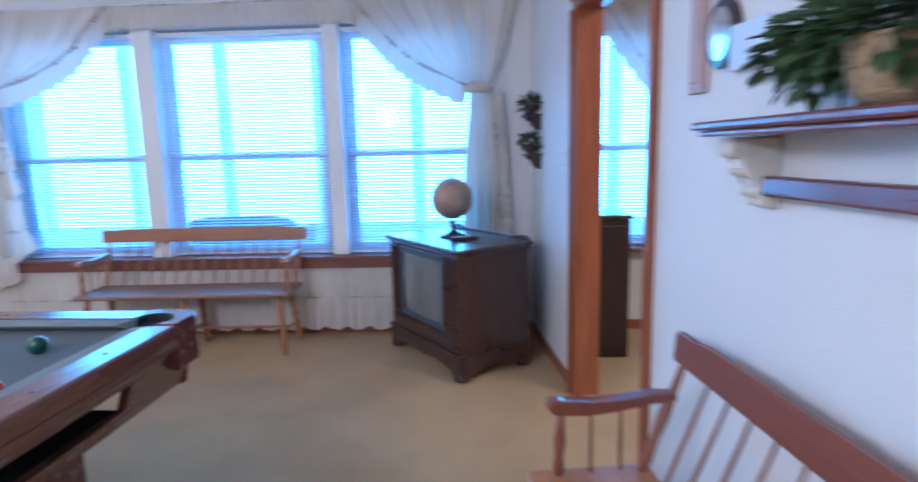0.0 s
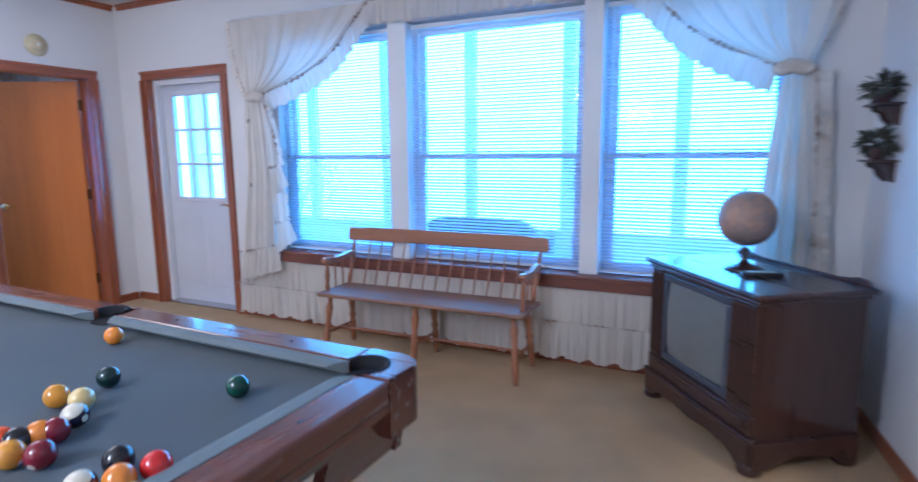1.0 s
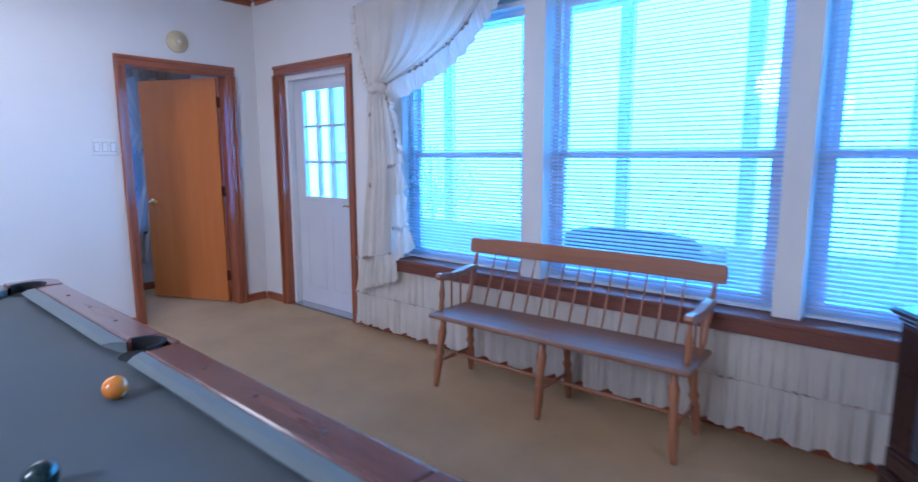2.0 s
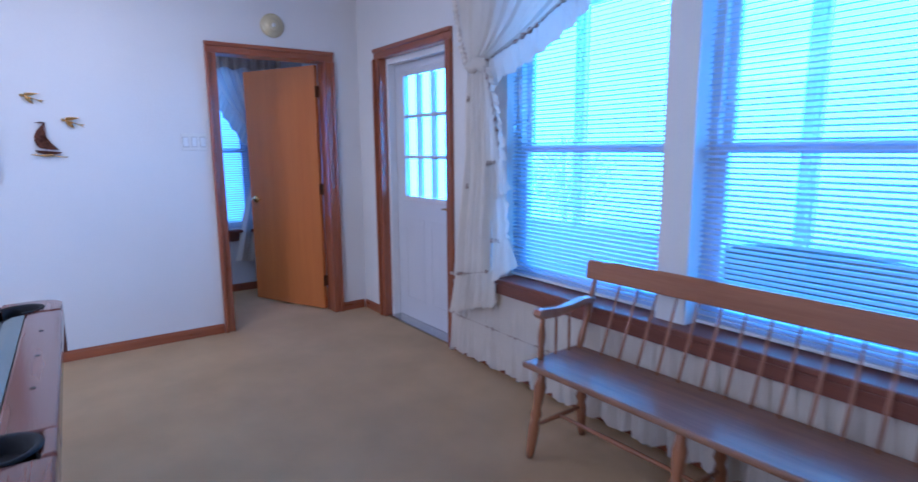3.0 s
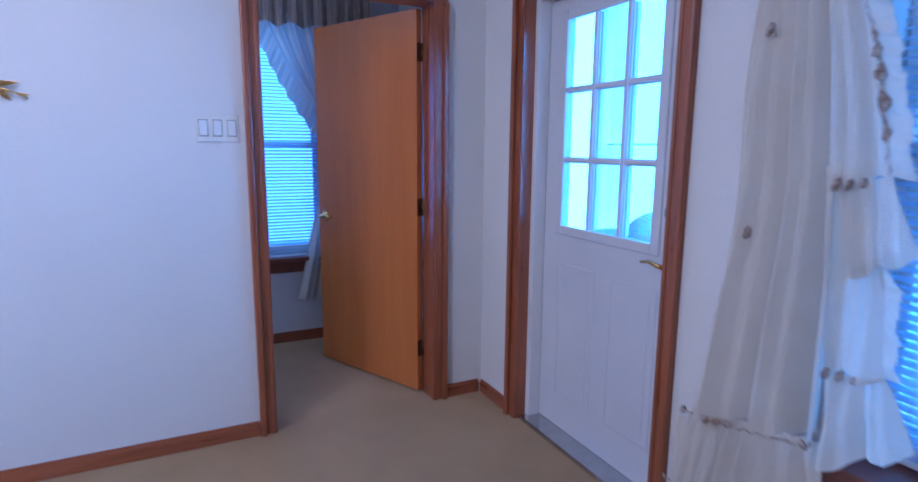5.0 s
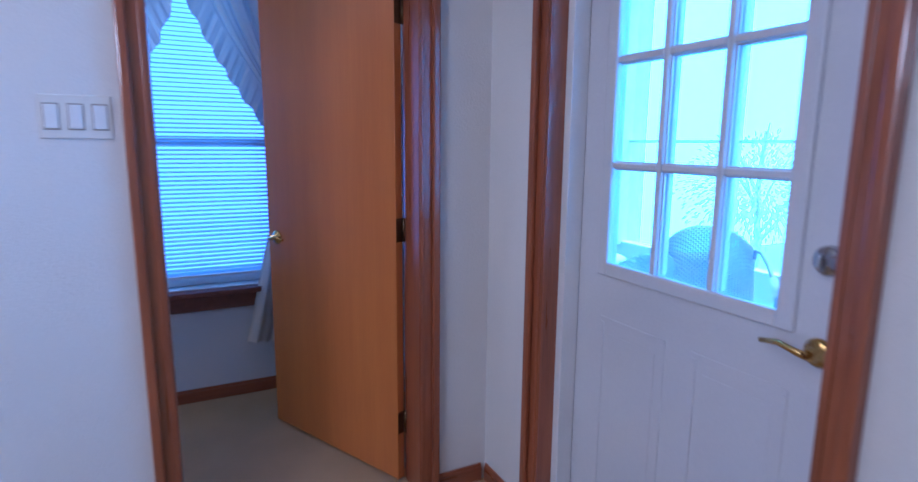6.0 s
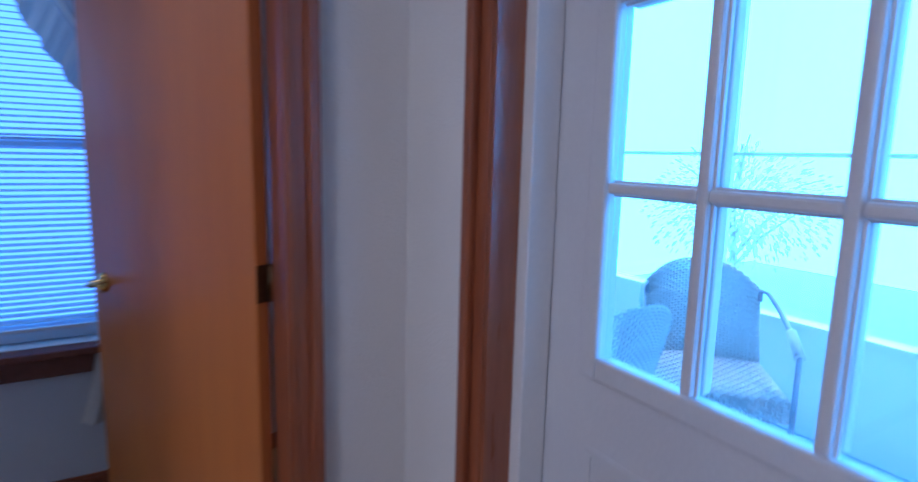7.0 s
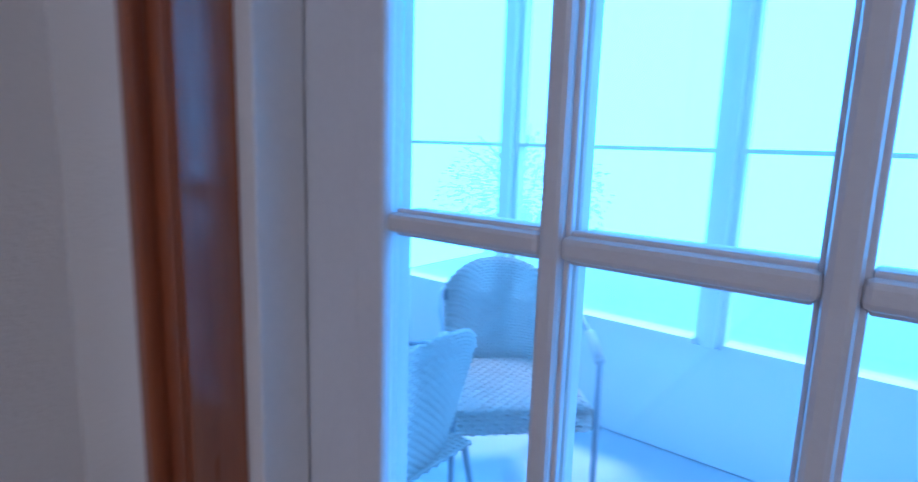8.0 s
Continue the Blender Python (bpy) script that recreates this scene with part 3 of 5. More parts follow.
rail_piece(PY0 + CC, PY1 - CC, Matrix(((0, 1, 0, PX0), (1, 0, 0, PY0 + CC), (0, 0, 1, 0), (0, 0, 0, 1))))


def corner_cap():
    """A rounded corner block with the pocket's bite; corner at the origin, body towards +x +y."""
    bm = bmesh.new()
    pts = [(CC, 0.0)]
    r = 0.072
    for i in range(9):
        a = math.pi * 1.5 - i * math.pi / 16
        pts.append((r + r * math.cos(a), r + r * math.sin(a)))
    pts.append((0.0, CC))
    for i in range(19):
        a = radians(95 + i * 260 / 18)
        pts.append((0.118 + PR * math.cos(a), 0.118 + PR * math.sin(a)))
    lo = [bm.verts.new((x, y, PZ - 0.155)) for x, y in pts]
    hi = [bm.verts.new((x, y, PZ + 0.003)) for x, y in pts]
    n = len(pts)
    bm.faces.new(hi)
    bm.faces.new(lo[::-1])
    es = []
    for i in range(n):
        f = bm.faces.new((lo[i], lo[(i + 1) % n], hi[(i + 1) % n], hi[i]))
    es = [e for e in bm.edges if all(abs(v.co.z - PZ - 0.003) < 1e-5 for v in e.verts)]
    bmesh.ops.bevel(bm, geom=es, offset=0.006, segments=2, affect="EDGES")
    return bm


def cup(a0, a1):
    """A pocket liner round the arc a0 to a1 in degrees, open towards the table, with a dark bottom."""
    bm = bmesh.new()
    n = 22
    rows = []
    for i in range(n + 1):
        a = radians(lerp_angle(a0, a1, i / n))
        rows.append([bm.verts.new((r * math.cos(a), r * math.sin(a), z)) for r, z in ((PR - 0.009, PZ - 0.031), (PR - 0.009, PZ + 0.003), (PR - 0.003, PZ + 0.006), (PR + 0.005, PZ + 0.006), (PR + 0.006, PZ + 0.001))])
    for a, b in zip(rows, rows[1:]):
        for k in range(4):
            bm.faces.new((a[k], b[k], b[k + 1], a[k + 1])).smooth = True
    ring = [bm.verts.new(((PR - 0.002) * math.cos(i * math.pi / 14), (PR - 0.002) * math.sin(i * math.pi / 14), PZ - 0.031)) for i in range(28)]
    bm.faces.new(ring)
    return bm


def lerp_angle(a, b, t):
    return a + (b - a) * t


POCKET = mat("black_pocket_rubber", (0.006, 0.006, 0.008), (0.01, 0.01, 0.012), 0.85, 10, 120, 0.05)


for x, y, sx, sy in ((PX0, PY0, 1, 1), (PX1, PY0, -1, 1), (PX0, PY1, 1, -1), (PX1, PY1, -1, -1)):
    m = Matrix(((sx, 0, 0, x), (0, sy, 0, y), (0, 0, 1, 0), (0, 0, 0, 1)))
    bm = corner_cap()
    bmesh.ops.transform(bm, matrix=m, verts=bm.verts)
    part("corner_block", bm, RAIL, pt, "dark polished corner block")
    bm = cup(93, 357)
    bmesh.ops.transform(bm, matrix=m @ Matrix.Translation((0.118, 0.118, 0)), verts=bm.verts)
    part("pocket", bm, POCKET, pt, "black pocket cup")
for y, s in ((PY0, 1), (PY1, -1)):
    bm = cup(172, 368)
    bmesh.ops.transform(bm, matrix=Matrix.Translation((xm, y + s * 0.088, 0)) @ Matrix.Diagonal((1, s, 1, 1)), verts=bm.verts)
    part("pocket", bm, POCKET, pt, "black pocket cup")
    bm = bmesh.new()
    a, b = sorted((y, y + s * 0.026))
    box(bm, xm - PR, xm + PR, a, b, PZ - 0.06, PZ + 0.002, 0.006)
    part("side_block", bm, RAIL, pt, "dark polished side pocket block")


def apron(m, ln, slot):
    """A sloping apron board under the rail, x along it, y inwards."""
    bm = bmesh.new()

    def plate(x0, x1, z0, z1):
        f = lambda z: (PZ - 0.062 - z) * 0.32
        v = [bm.verts.new(p) for p in ((x0, f(z0), z0), (x1, f(z0), z0), (x1, f(z1), z1), (x0, f(z1), z1), (x0, f(z0) + 0.03, z0), (x1, f(z0) + 0.03, z0), (x1, f(z1) + 0.03, z1), (x0, f(z1) + 0.03, z1))]
        for q in ((0, 1, 2, 3), (5, 4, 7, 6), (0, 4, 5, 1), (3, 2, 6, 7), (0, 3, 7, 4), (1, 5, 6, 2)):
            bm.faces.new([v[i] for i in q])
    zt, zb = PZ - 0.062, 0.56
    if slot:
        a, b = slot
        for q in ((0.02, a, zb, zt), (b, ln - 0.02, zb, zt), (a, b, zt - 0.05, zt), (a, b, zb, zb + 0.045)):
            plate(*q)
            p = part("apron_board", bm, RAIL, pt)
            p.matrix_local = m
            bm = bmesh.new()
    else:
        plate(0.02, ln - 0.02, zb, zt)
    box(bm, 0.06, ln - 0.06, -0.003, 0.03, PZ - 0.085, PZ - 0.061, 0.004)
    p = part("apron_bead" if slot else "apron", bm, RAIL, pt)
    p.matrix_local = m
    return p


apron(Matrix(((1, 0, 0, PX0 + 0.03), (0, -1, 0, PY1 - 0.006), (0, 0, 1, 0), (0, 0, 0, 1))), PX1 - PX0 - 0.06, None)
apron(Matrix(((1, 0, 0, PX0 + 0.03), (0, 1, 0, PY0 + 0.006), (0, 0, 1, 0), (0, 0, 0, 1))), PX1 - PX0 - 0.06, None)
ap = apron(Matrix(((0, -1, 0, PX1 - 0.006), (1, 0, 0, PY0 + 0.03), (0, 0, 1, 0), (0, 0, 0, 1))), PY1 - PY0 - 0.06, (0.36, 0.99))
boxes("ball_return", BLACK, pt, (PX1 - 0.30, PX1 - 0.075, PY0 + 0.38, PY0 + 1.03, 0.57, 0.60), (PX1 - 0.30, PX1 - 0.27, PY0 + 0.38, PY0 + 1.03, 0.60, 0.73), label="black ball return tray")
apron(Matrix(((0, 1, 0, PX0 + 0.006), (1, 0, 0, PY0 + 0.03), (0, 0, 1, 0), (0, 0, 0, 1))), PY1 - PY0 - 0.06, None)
boxes("frame", RAIL, pt, (PX0 + 0.12, PX1 - 0.31, PY0 + 0.12, PY1 - 0.12, 0.57, 0.735))
for x in (PX0 + 0.42, PX1 - 0.42):
    for y in (PY0 + 0.30, PY1 - 0.30):
        bm = bmesh.new()
        box(bm, -0.08, 0.08, -0.08, 0.08, 0.02, 0.57, 0.012)
        box(bm, -0.10, 0.10, -0.10, 0.10, 0.0, 0.06, 0.01)
        for v in bm.verts:
            k = 0.75 + 0.25 * v.co.z / 0.57 if v.co.z > 0.065 else 1
            v.co.x, v.co.y = v.co.x * k, v.co.y * k
        leg = part("leg", bm, RAIL, pt)
        leg.location = (x, y, 0)

# balls
BR = 0.0286
IVORY = (0.78, 0.72, 0.55)


def ball_mat(name, c, stripe):
    m = mat(name, c, tuple(v * 0.9 for v in c), 0.12, 20, 60, 0.0, coat=0.5)
    n, l = m.node_tree.nodes, m.node_tree.links
    b = n["Principled BSDF"]
    src = b.inputs["Base Color"].links[0].from_socket
    tc, sp = n.new("ShaderNodeTexCoord"), n.new("ShaderNodeSeparateXYZ")
    l.new(tc.outputs["Object"], sp.inputs[0])

    def over(axis, limit, prev, both=True):
        a, g, mx = n.new("ShaderNodeMath"), n.new("ShaderNodeMath"), n.new("ShaderNodeMix")
        a.operation, g.operation, mx.data_type = "ABSOLUTE" if both else "MULTIPLY", "GREATER_THAN", "RGBA"
        a.inputs[1].default_value = 1.0
        l.new(sp.outputs[axis], a.inputs[0])
        l.new(a.outputs[0], g.inputs[0])
        g.inputs[1].default_value = limit
        l.new(g.outputs[0], mx.inputs["Factor"])
        l.new(prev, mx.inputs["A"])
        mx.inputs["B"].default_value = (*IVORY, 1)
        return mx.outputs["Result"]

    if stripe:
        src = over("Z", BR * 0.55, src)
    src = over("X", BR * 0.955, src, False)
    l.new(src, b.inputs["Base Color"])
    return m


COL = {"yellow": (0.75, 0.45, 0.02), "orange": (0.80, 0.27, 0.02), "red": (0.60, 0.02, 0.02), "maroon": (0.20, 0.012, 0.025), "green": (0.008, 0.06, 0.04),
       "dark green": (0.006, 0.03, 0.03), "navy": (0.012, 0.014, 0.05), "black": (0.010, 0.010, 0.014), "amber": (0.72, 0.32, 0.02), "purple": (0.05, 0.012, 0.06), "vermilion": (0.75, 0.09, 0.01), "pale yellow": (0.78, 0.60, 0.24)}
BALLS = [("orange", 0, -1.59, 1.734, 30), ("dark green", 0, -1.271, 1.507, 80), ("green", 0, -0.914, 1.6, 200), ("amber", 0, -1.27, 1.379, 100), ("pale yellow", 0, -1.194, 1.392, 20),
         ("navy", 1, -1.121, 1.333, 10), ("orange", 0, -1.103, 1.251, 50), ("maroon", 0, -1.088, 1.273, -60), ("maroon", 0, -1.012, 1.203, -70), ("amber", 0, -1.068, 1.178, 20), ("black", 0, -1.113, 1.215, 90),
         ("vermilion", 0, -1.145, 1.201, 20), ("black", 0, -0.855, 1.253, 100), ("red", 0, -0.772, 1.27, 200), ("orange", 0, -0.791, 1.211, 60), ("yellow", 0, -0.717, 1.18, 10), ("purple", 1, -0.833, 1.168, 15),
         ("purple", 0, -0.759, 1.137, -60), ("red", 1, -0.785, 1.077, 40), ("vermilion", 0, -0.826, 1.032, -60)]
bmats = {}
for c, st, x, y, rz in BALLS:
    k = (c, st)
    if k not in bmats:
        bm = bmesh.new()
        bmesh.ops.create_uvsphere(bm, u_segments=32, v_segments=20, radius=BR)
        me = bpy.data.meshes.new("pool_ball")
        for f in bm.faces:
            f.smooth = True
        bm.to_mesh(me)
        bm.free()
        me.materials.append(ball_mat("ball_" + c.replace(" ", "_") + ("_striped" if st else ""), COL[c], st))
        bmats[k] = me
    ob = new("pool_ball", bmats[k])
    ob.matrix_world = pose(x, y, 0.766 + BR, 25 if st else -20, 30 if not st else 5, rz)
    tagged(ob, f"glossy {c} {'striped ' if st else ''}billiard ball on the pool table cloth", "billiard ball", "balls on the pool table")

# ---- bench ----
LEG = [(0.013, 0), (0.017, 0.05), (0.022, 0.2), (0.024, 0.36), (0.017, 0.43), (0.026, 0.50), (0.017, 0.56), (0.021, 0.66), (0.026, 0.80), (0.017, 0.88), (0.019, 1.0)]
SPIN = [(0.005, 0), (0.0065, 0.35), (0.006, 0.7), (0.004, 1.0)]
POST = [(0.012, 0), (0.017, 0.12), (0.013, 0.3), (0.018, 0.55), (0.012, 0.8), (0.010, 1.0)]


def bench(m, label, rail, plank, spindle):
    """A deacon's bench: x along it, y towards its back."""
    L = 1.46
    t = thing("wooden_bench", m, label, "bench", "wooden benches")
    bm = bmesh.new()
    box(bm, 0, L, 0, 0.36, 0.405, 0.432, 0.009)
    part("seat", bm, plank, t)
    fy, ry = 0.055, 0.30
    feet = []
    for x in (0.075, L / 2, L - 0.075):
        sx = -0.03 if x < 0.5 else (0.03 if x > 1 else 0)
        for y, f in ((fy, -0.045), (ry, 0.05)):
            bm = bmesh.new()
            turned(bm, (x + sx, y + f, 0), (x, y, 0.408), LEG)
            part("leg", bm, spindle, t)
        bm = bmesh.new()
        turned(bm, (x + sx * 0.6, fy - 0.025, 0.15), (x + sx * 0.6, ry + 0.03, 0.15), [(0.007, 0), (0.012, 0.5), (0.007, 1)], 10)
        part("stretcher", bm, rail, t)
    for a, b in ((0.06, L / 2), (L / 2, L - 0.06)):
        bm = bmesh.new()
        turned(bm, (a, 0.18, 0.152), (b, 0.18, 0.152), [(0.007, 0), (0.012, 0.5), (0.007, 1)], 10)
        part("stretcher", bm, rail, t)
    # crest rail with stepped shoulders
    x0, x1, z0, z1 = -0.025, L + 0.025, 0.738, 0.834
    pts = [(x0 + 0.006, z0), (x1 - 0.006, z0), (x1, z0 + 0.01), (x1, z1 - 0.02), (x1 - 0.015, z1 - 0.006), (x1 - 0.075, z1 - 0.006), (x1 - 0.10, z1 - 0.014), (x1 - 0.13, z1 - 0.004), (x1 - 0.17, z1),
           (x0 + 0.17, z1), (x0 + 0.13, z1 - 0.004), (x0 + 0.10, z1 - 0.014), (x0 + 0.075, z1 - 0.006), (x0 + 0.015, z1 - 0.006), (x0, z1 - 0.02), (x0, z0 + 0.01)]
    bm = bmesh.new()
    slab(bm, pts, 0.02, Matrix.Translation((0, 0.357, 0)) @ pose(0, 0, 0, -6, 0, 0), 0.004)
    part("crest_rail", bm, rail, t)
    for i in range(15):
        x = 0.07 + i * (L - 0.14) / 14
        bm = bmesh.new()
        if i in (0, 14):
            turned(bm, (x - 0.03 * (1 if i == 0 else -1), 0.325, 0.43), (x - 0.045 * (1 if i == 0 else -1), 0.447, 0.745), POST, 12)
            part("back_post", bm, spindle, t)
        else:
            turned(bm, (x, 0.325, 0.43), (x, 0.445, 0.735), SPIN, 8)
            part("spindle", bm, spindle, t)
    for sx in (0, 1):
        xa = 0.03 if sx == 0 else L - 0.03
        bm = bmesh.new()
        o = [(0.42, 0.662), (0.35, 0.664), (0.26, 0.652), (0.18, 0.644), (0.12, 0.65), (0.085, 0.66), (0.06, 0.657), (0.052, 0.638), (0.065, 0.62), (0.10, 0.613), (0.18, 0.612), (0.26, 0.62), (0.35, 0.636), (0.42, 0.638)]
        slab(bm, [(y, z) for y, z in o], 0.042, Matrix(((0, 1, 0, xa - 0.021), (1, 0, 0, 0), (0, 0, 1, 0), (0, 0, 0, 1))), 0.006)
        part("armrest", bm, rail, t)
        bm = bmesh.new()
        turned(bm, (xa, 0.085, 0.43), (xa, 0.095, 0.62), POST, 12)
        part("arm_post", bm, spindle, t)
        for y in (0.18, 0.265):
            bm = bmesh.new()
            turned(bm, (xa, y, 0.43), (xa, y, 0.622), SPIN, 8)
            part("arm_spindle", bm, spindle, t)
    return t


bench(pose(-2.325, 3.60, 0, 0, 0, 1.3), "honey-stained wooden spindle-back bench under the window sill", PINE, SEATM, PINE_Z)
bench(EAST @ pose(2.575, -0.545, 0), "red-brown wooden spindle-back bench against the wall below the shelf", RED, WARM_SEAT, RED_Z)

# ---- console television ----
TV = pose(-0.232, 3.838, 0, 0, 0, -54.6)
tv = thing("console_television", TV, "old dark wooden floor console television with a grey screen", "television")
TW, TD, TH = 0.90, 0.57, 0.79
bm = bmesh.new()
box(bm, 0.03, TW - 0.03, 0.05, TD - 0.02, 0.12, TH - 0.03, 0.006)
part("cabinet", bm, DARK_Z, tv)
bm = bmesh.new()
box(bm, 0, TW, 0.0, TD, TH - 0.028, TH, 0.011, seg=3)
box(bm, 0.015, TW - 0.015, 0.018, TD - 0.01, TH - 0.05, TH - 0.027, 0.009)
part("top", bm, DARK, tv)
bm = bmesh.new()
pts = [(0.02, 0.03), (0.09, 0.03), (0.12, 0.06), (0.17, 0.075), (0.30, 0.085), (0.45, 0.065), (0.60, 0.085), (0.73, 0.075), (0.78, 0.06), (0.81, 0.03), (0.88, 0.03), (0.88, 0.15), (0.02, 0.15)]
slab(bm, pts, 0.03, Matrix.Translation((0, 0.012, 0)), 0.004)
box(bm, 0.012, TW - 0.012, 0.006, 0.05, 0.145, 0.172, 0.008)
part("plinth", bm, DARK, tv)
for x in (0.0, TW):
    bm = bmesh.new()
    pts = [(0.03, 0.03), (0.11, 0.03), (0.15, 0.06), (0.28, 0.085), (0.42, 0.06), (0.46, 0.03), (0.54, 0.03), (0.54, 0.15), (0.03, 0.15)]
    slab(bm, pts, 0.028, Matrix(((0, 1, 0, x + (0.006 if x == 0 else -0.034)), (1, 0, 0, 0), (0, 0, 1, 0), (0, 0, 0, 1))), 0.003)
    part("side_skirt", bm, DARK, tv)
for x, sx in ((0.0, 1), (TW, -1)):
    for y, sy in ((0.0, 1), (TD - 0.01, -1)):
        bm = bmesh.new()
        lathe(bm, [(0.030, 0), (0.045, 0.008), (0.052, 0.025), (0.044, 0.045), (0.036, 0.06)], 16, Matrix.Translation((x + sx * 0.05, y + sy * 0.05, 0)))
        part("foot", bm, DARK, tv)
# fluted side frames and a drawer rail round the screen
bm = bmesh.new()
for a, b in ((0.032, 0.135), (0.70, 0.868)):
    box(bm, a, b, 0.026, 0.052, 0.26, TH - 0.05, 0.004)
    for k in range(4):
        x = a + (b - a) * (k + 0.7) / 4.4
        box(bm, x - 0.004, x + 0.004, 0.020, 0.027, 0.28, TH - 0.07, 0.003)
box(bm, 0.03, TW - 0.03, 0.022, 0.052, 0.172, 0.258, 0.006)
box(bm, 0.06, TW - 0.06, 0.014, 0.024, 0.19, 0.242, 0.006)
part("front_frame", bm, DARK, tv)
TVG = mat("television_mask", (0.07, 0.08, 0.10), (0.05, 0.06, 0.08), 0.35, 10, 60, 0.01)
boxes("screen_mask", TVG, tv, (0.136, 0.699, 0.034, 0.05, 0.262, 0.30), (0.136, 0.699, 0.034, 0.05, 0.69, 0.727), (0.136, 0.172, 0.034, 0.05, 0.30, 0.69), (0.655, 0.699, 0.034, 0.05, 0.30, 0.69), bev=0.006, label="dark grey surround of the screen")
SCR = mat("screen_glass", (0.19, 0.20, 0.185), (0.16, 0.17, 0.16), 0.12, 2, 30, 0.0, coat=0.6)
bm = bmesh.new()


def bulge(u, v):
    a, b = 2 * u - 1, 2 * v - 1
    k = 1 - 0.07 * b * b
    k2 = 1 - 0.06 * a * a
    return Vector((0.4135 + 0.247 * a * k, 0.047 - 0.022 * (1 - a * a * 0.8) * (1 - b * b * 0.8), 0.495 + 0.20 * b * k2))


sheet(bm, bulge, 20, 16)
part("screen", bm, SCR, tv, "convex grey picture tube")
bm = bmesh.new()
pts = [(0.02, 0), (TW - 0.02, 0), (TW - 0.02, 0.012), (TW - 0.05, 0.03), (TW - 0.10, 0.032), (TW - 0.14, 0.018), (TW - 0.2, 0.014), (0.2, 0.014), (0.14, 0.018), (0.10, 0.032), (0.05, 0.03), (0.02, 0.012)]
slab(bm, pts, 0.018, Matrix.Translation((0, TD - 0.03, TH - 0.001)), 0.003)
part("gallery", bm, DARK, tv)

# globe on the console
gl = thing("globe", pose(0.245, 3.655, TH, 0, 0, 20), "tan antique-style globe on a dark wooden stand on the console", "globe")
bm = bmesh.new()
lathe(bm, [(0.085, 0), (0.088, 0.006), (0.07, 0.018), (0.03, 0.03), (0.016, 0.05), (0.014, 0.085), (0.022, 0.10), (0.012, 0.112)], 28)
part("stand", bm, DARK, gl)
GLM = mat("globe_paper", (0.42, 0.27, 0.19), (0.24, 0.20, 0.19), 0.45, 7, 40, 0.01, fac=0.25)
bm = bmesh.new()
bmesh.ops.create_uvsphere(bm, u_segments=40, v_segments=24, radius=0.132)
bmesh.ops.transform(bm, matrix=pose(0, 0, 0.25, 23, 0, 0), verts=bm.verts)
part("sphere", bm, GLM, gl, "tan and grey map sphere", True)
bm = bmesh.new()
tube(bm, [(0, 0.143 * math.sin(radians(a)), 0.25 - 0.143 * math.cos(radians(a))) for a in range(-5, 178, 9)], 0.005, 8)
part("meridian", bm, DARK, gl)
rc = thing("remote_control", pose(0.322, 3.51, TH, 0, 0, 15), "black remote control with pale buttons lying on the console", "remote control")
bm = bmesh.new()
box(bm, -0.085, 0.085, -0.026, 0.026, 0, 0.022, 0.005)
part("case", bm, BLACK, rc)
boxes("keypad", mat("keypad", (0.35, 0.33, 0.22), (0.25, 0.24, 0.17), 0.5, 60, 90, 0.01), rc, (-0.07, 0.05, -0.018, 0.018, 0.0222, 0.0242), bev=0.0008)

# ---- curtains ----


def lerp(a, b, t):
    return a + (b - a) * t


def path(pts, t):
    """A point on a smooth run through pts, t from 0 to 1."""
    n = len(pts) - 1
    i = min(int(t * n), n - 1)
    f = t * n - i
    p = [Vector(pts[max(0, min(n, k))]) for k in (i - 1, i, i + 1, i + 2)]
    return 0.5 * (2 * p[1] + (p[2] - p[0]) * f + (2 * p[0] - 5 * p[1] + 4 * p[2] - p[3]) * f * f + (3 * p[1] - p[0] - 3 * p[2] + p[3]) * f ** 3)


def wave(s, seed):
    return 0.6 * math.sin(s + seed) + 0.3 * math.sin(2.3 * s + seed * 3.1) + 0.25 * math.sin(0.47 * s + seed * 1.7)


def swag(outer, lead, folds, seed, parent, depth=0.02):
    """A tied-back panel between an outer and a leading edge; x, z in the wall's plane, y out of the window."""
    bm = bmesh.new()

    def fn(u, v):
        o, l = path(outer, v), path(lead, v)
        sag = 0.05 * math.sin(math.pi * u) * v * (1 - v)
        w = wave(u * folds * 2 * math.pi + 1.2 * v, seed) * depth * (1 - 0.35 * v)
        p = lerp(o, l, u ** (1 - 0.25 * v))
        return Vector((p.x, p.y - 0.5 * depth + w, p.z - sag))

    sheet(bm, fn, 90, 26)
    return part("panel", bm, SHEER, parent)


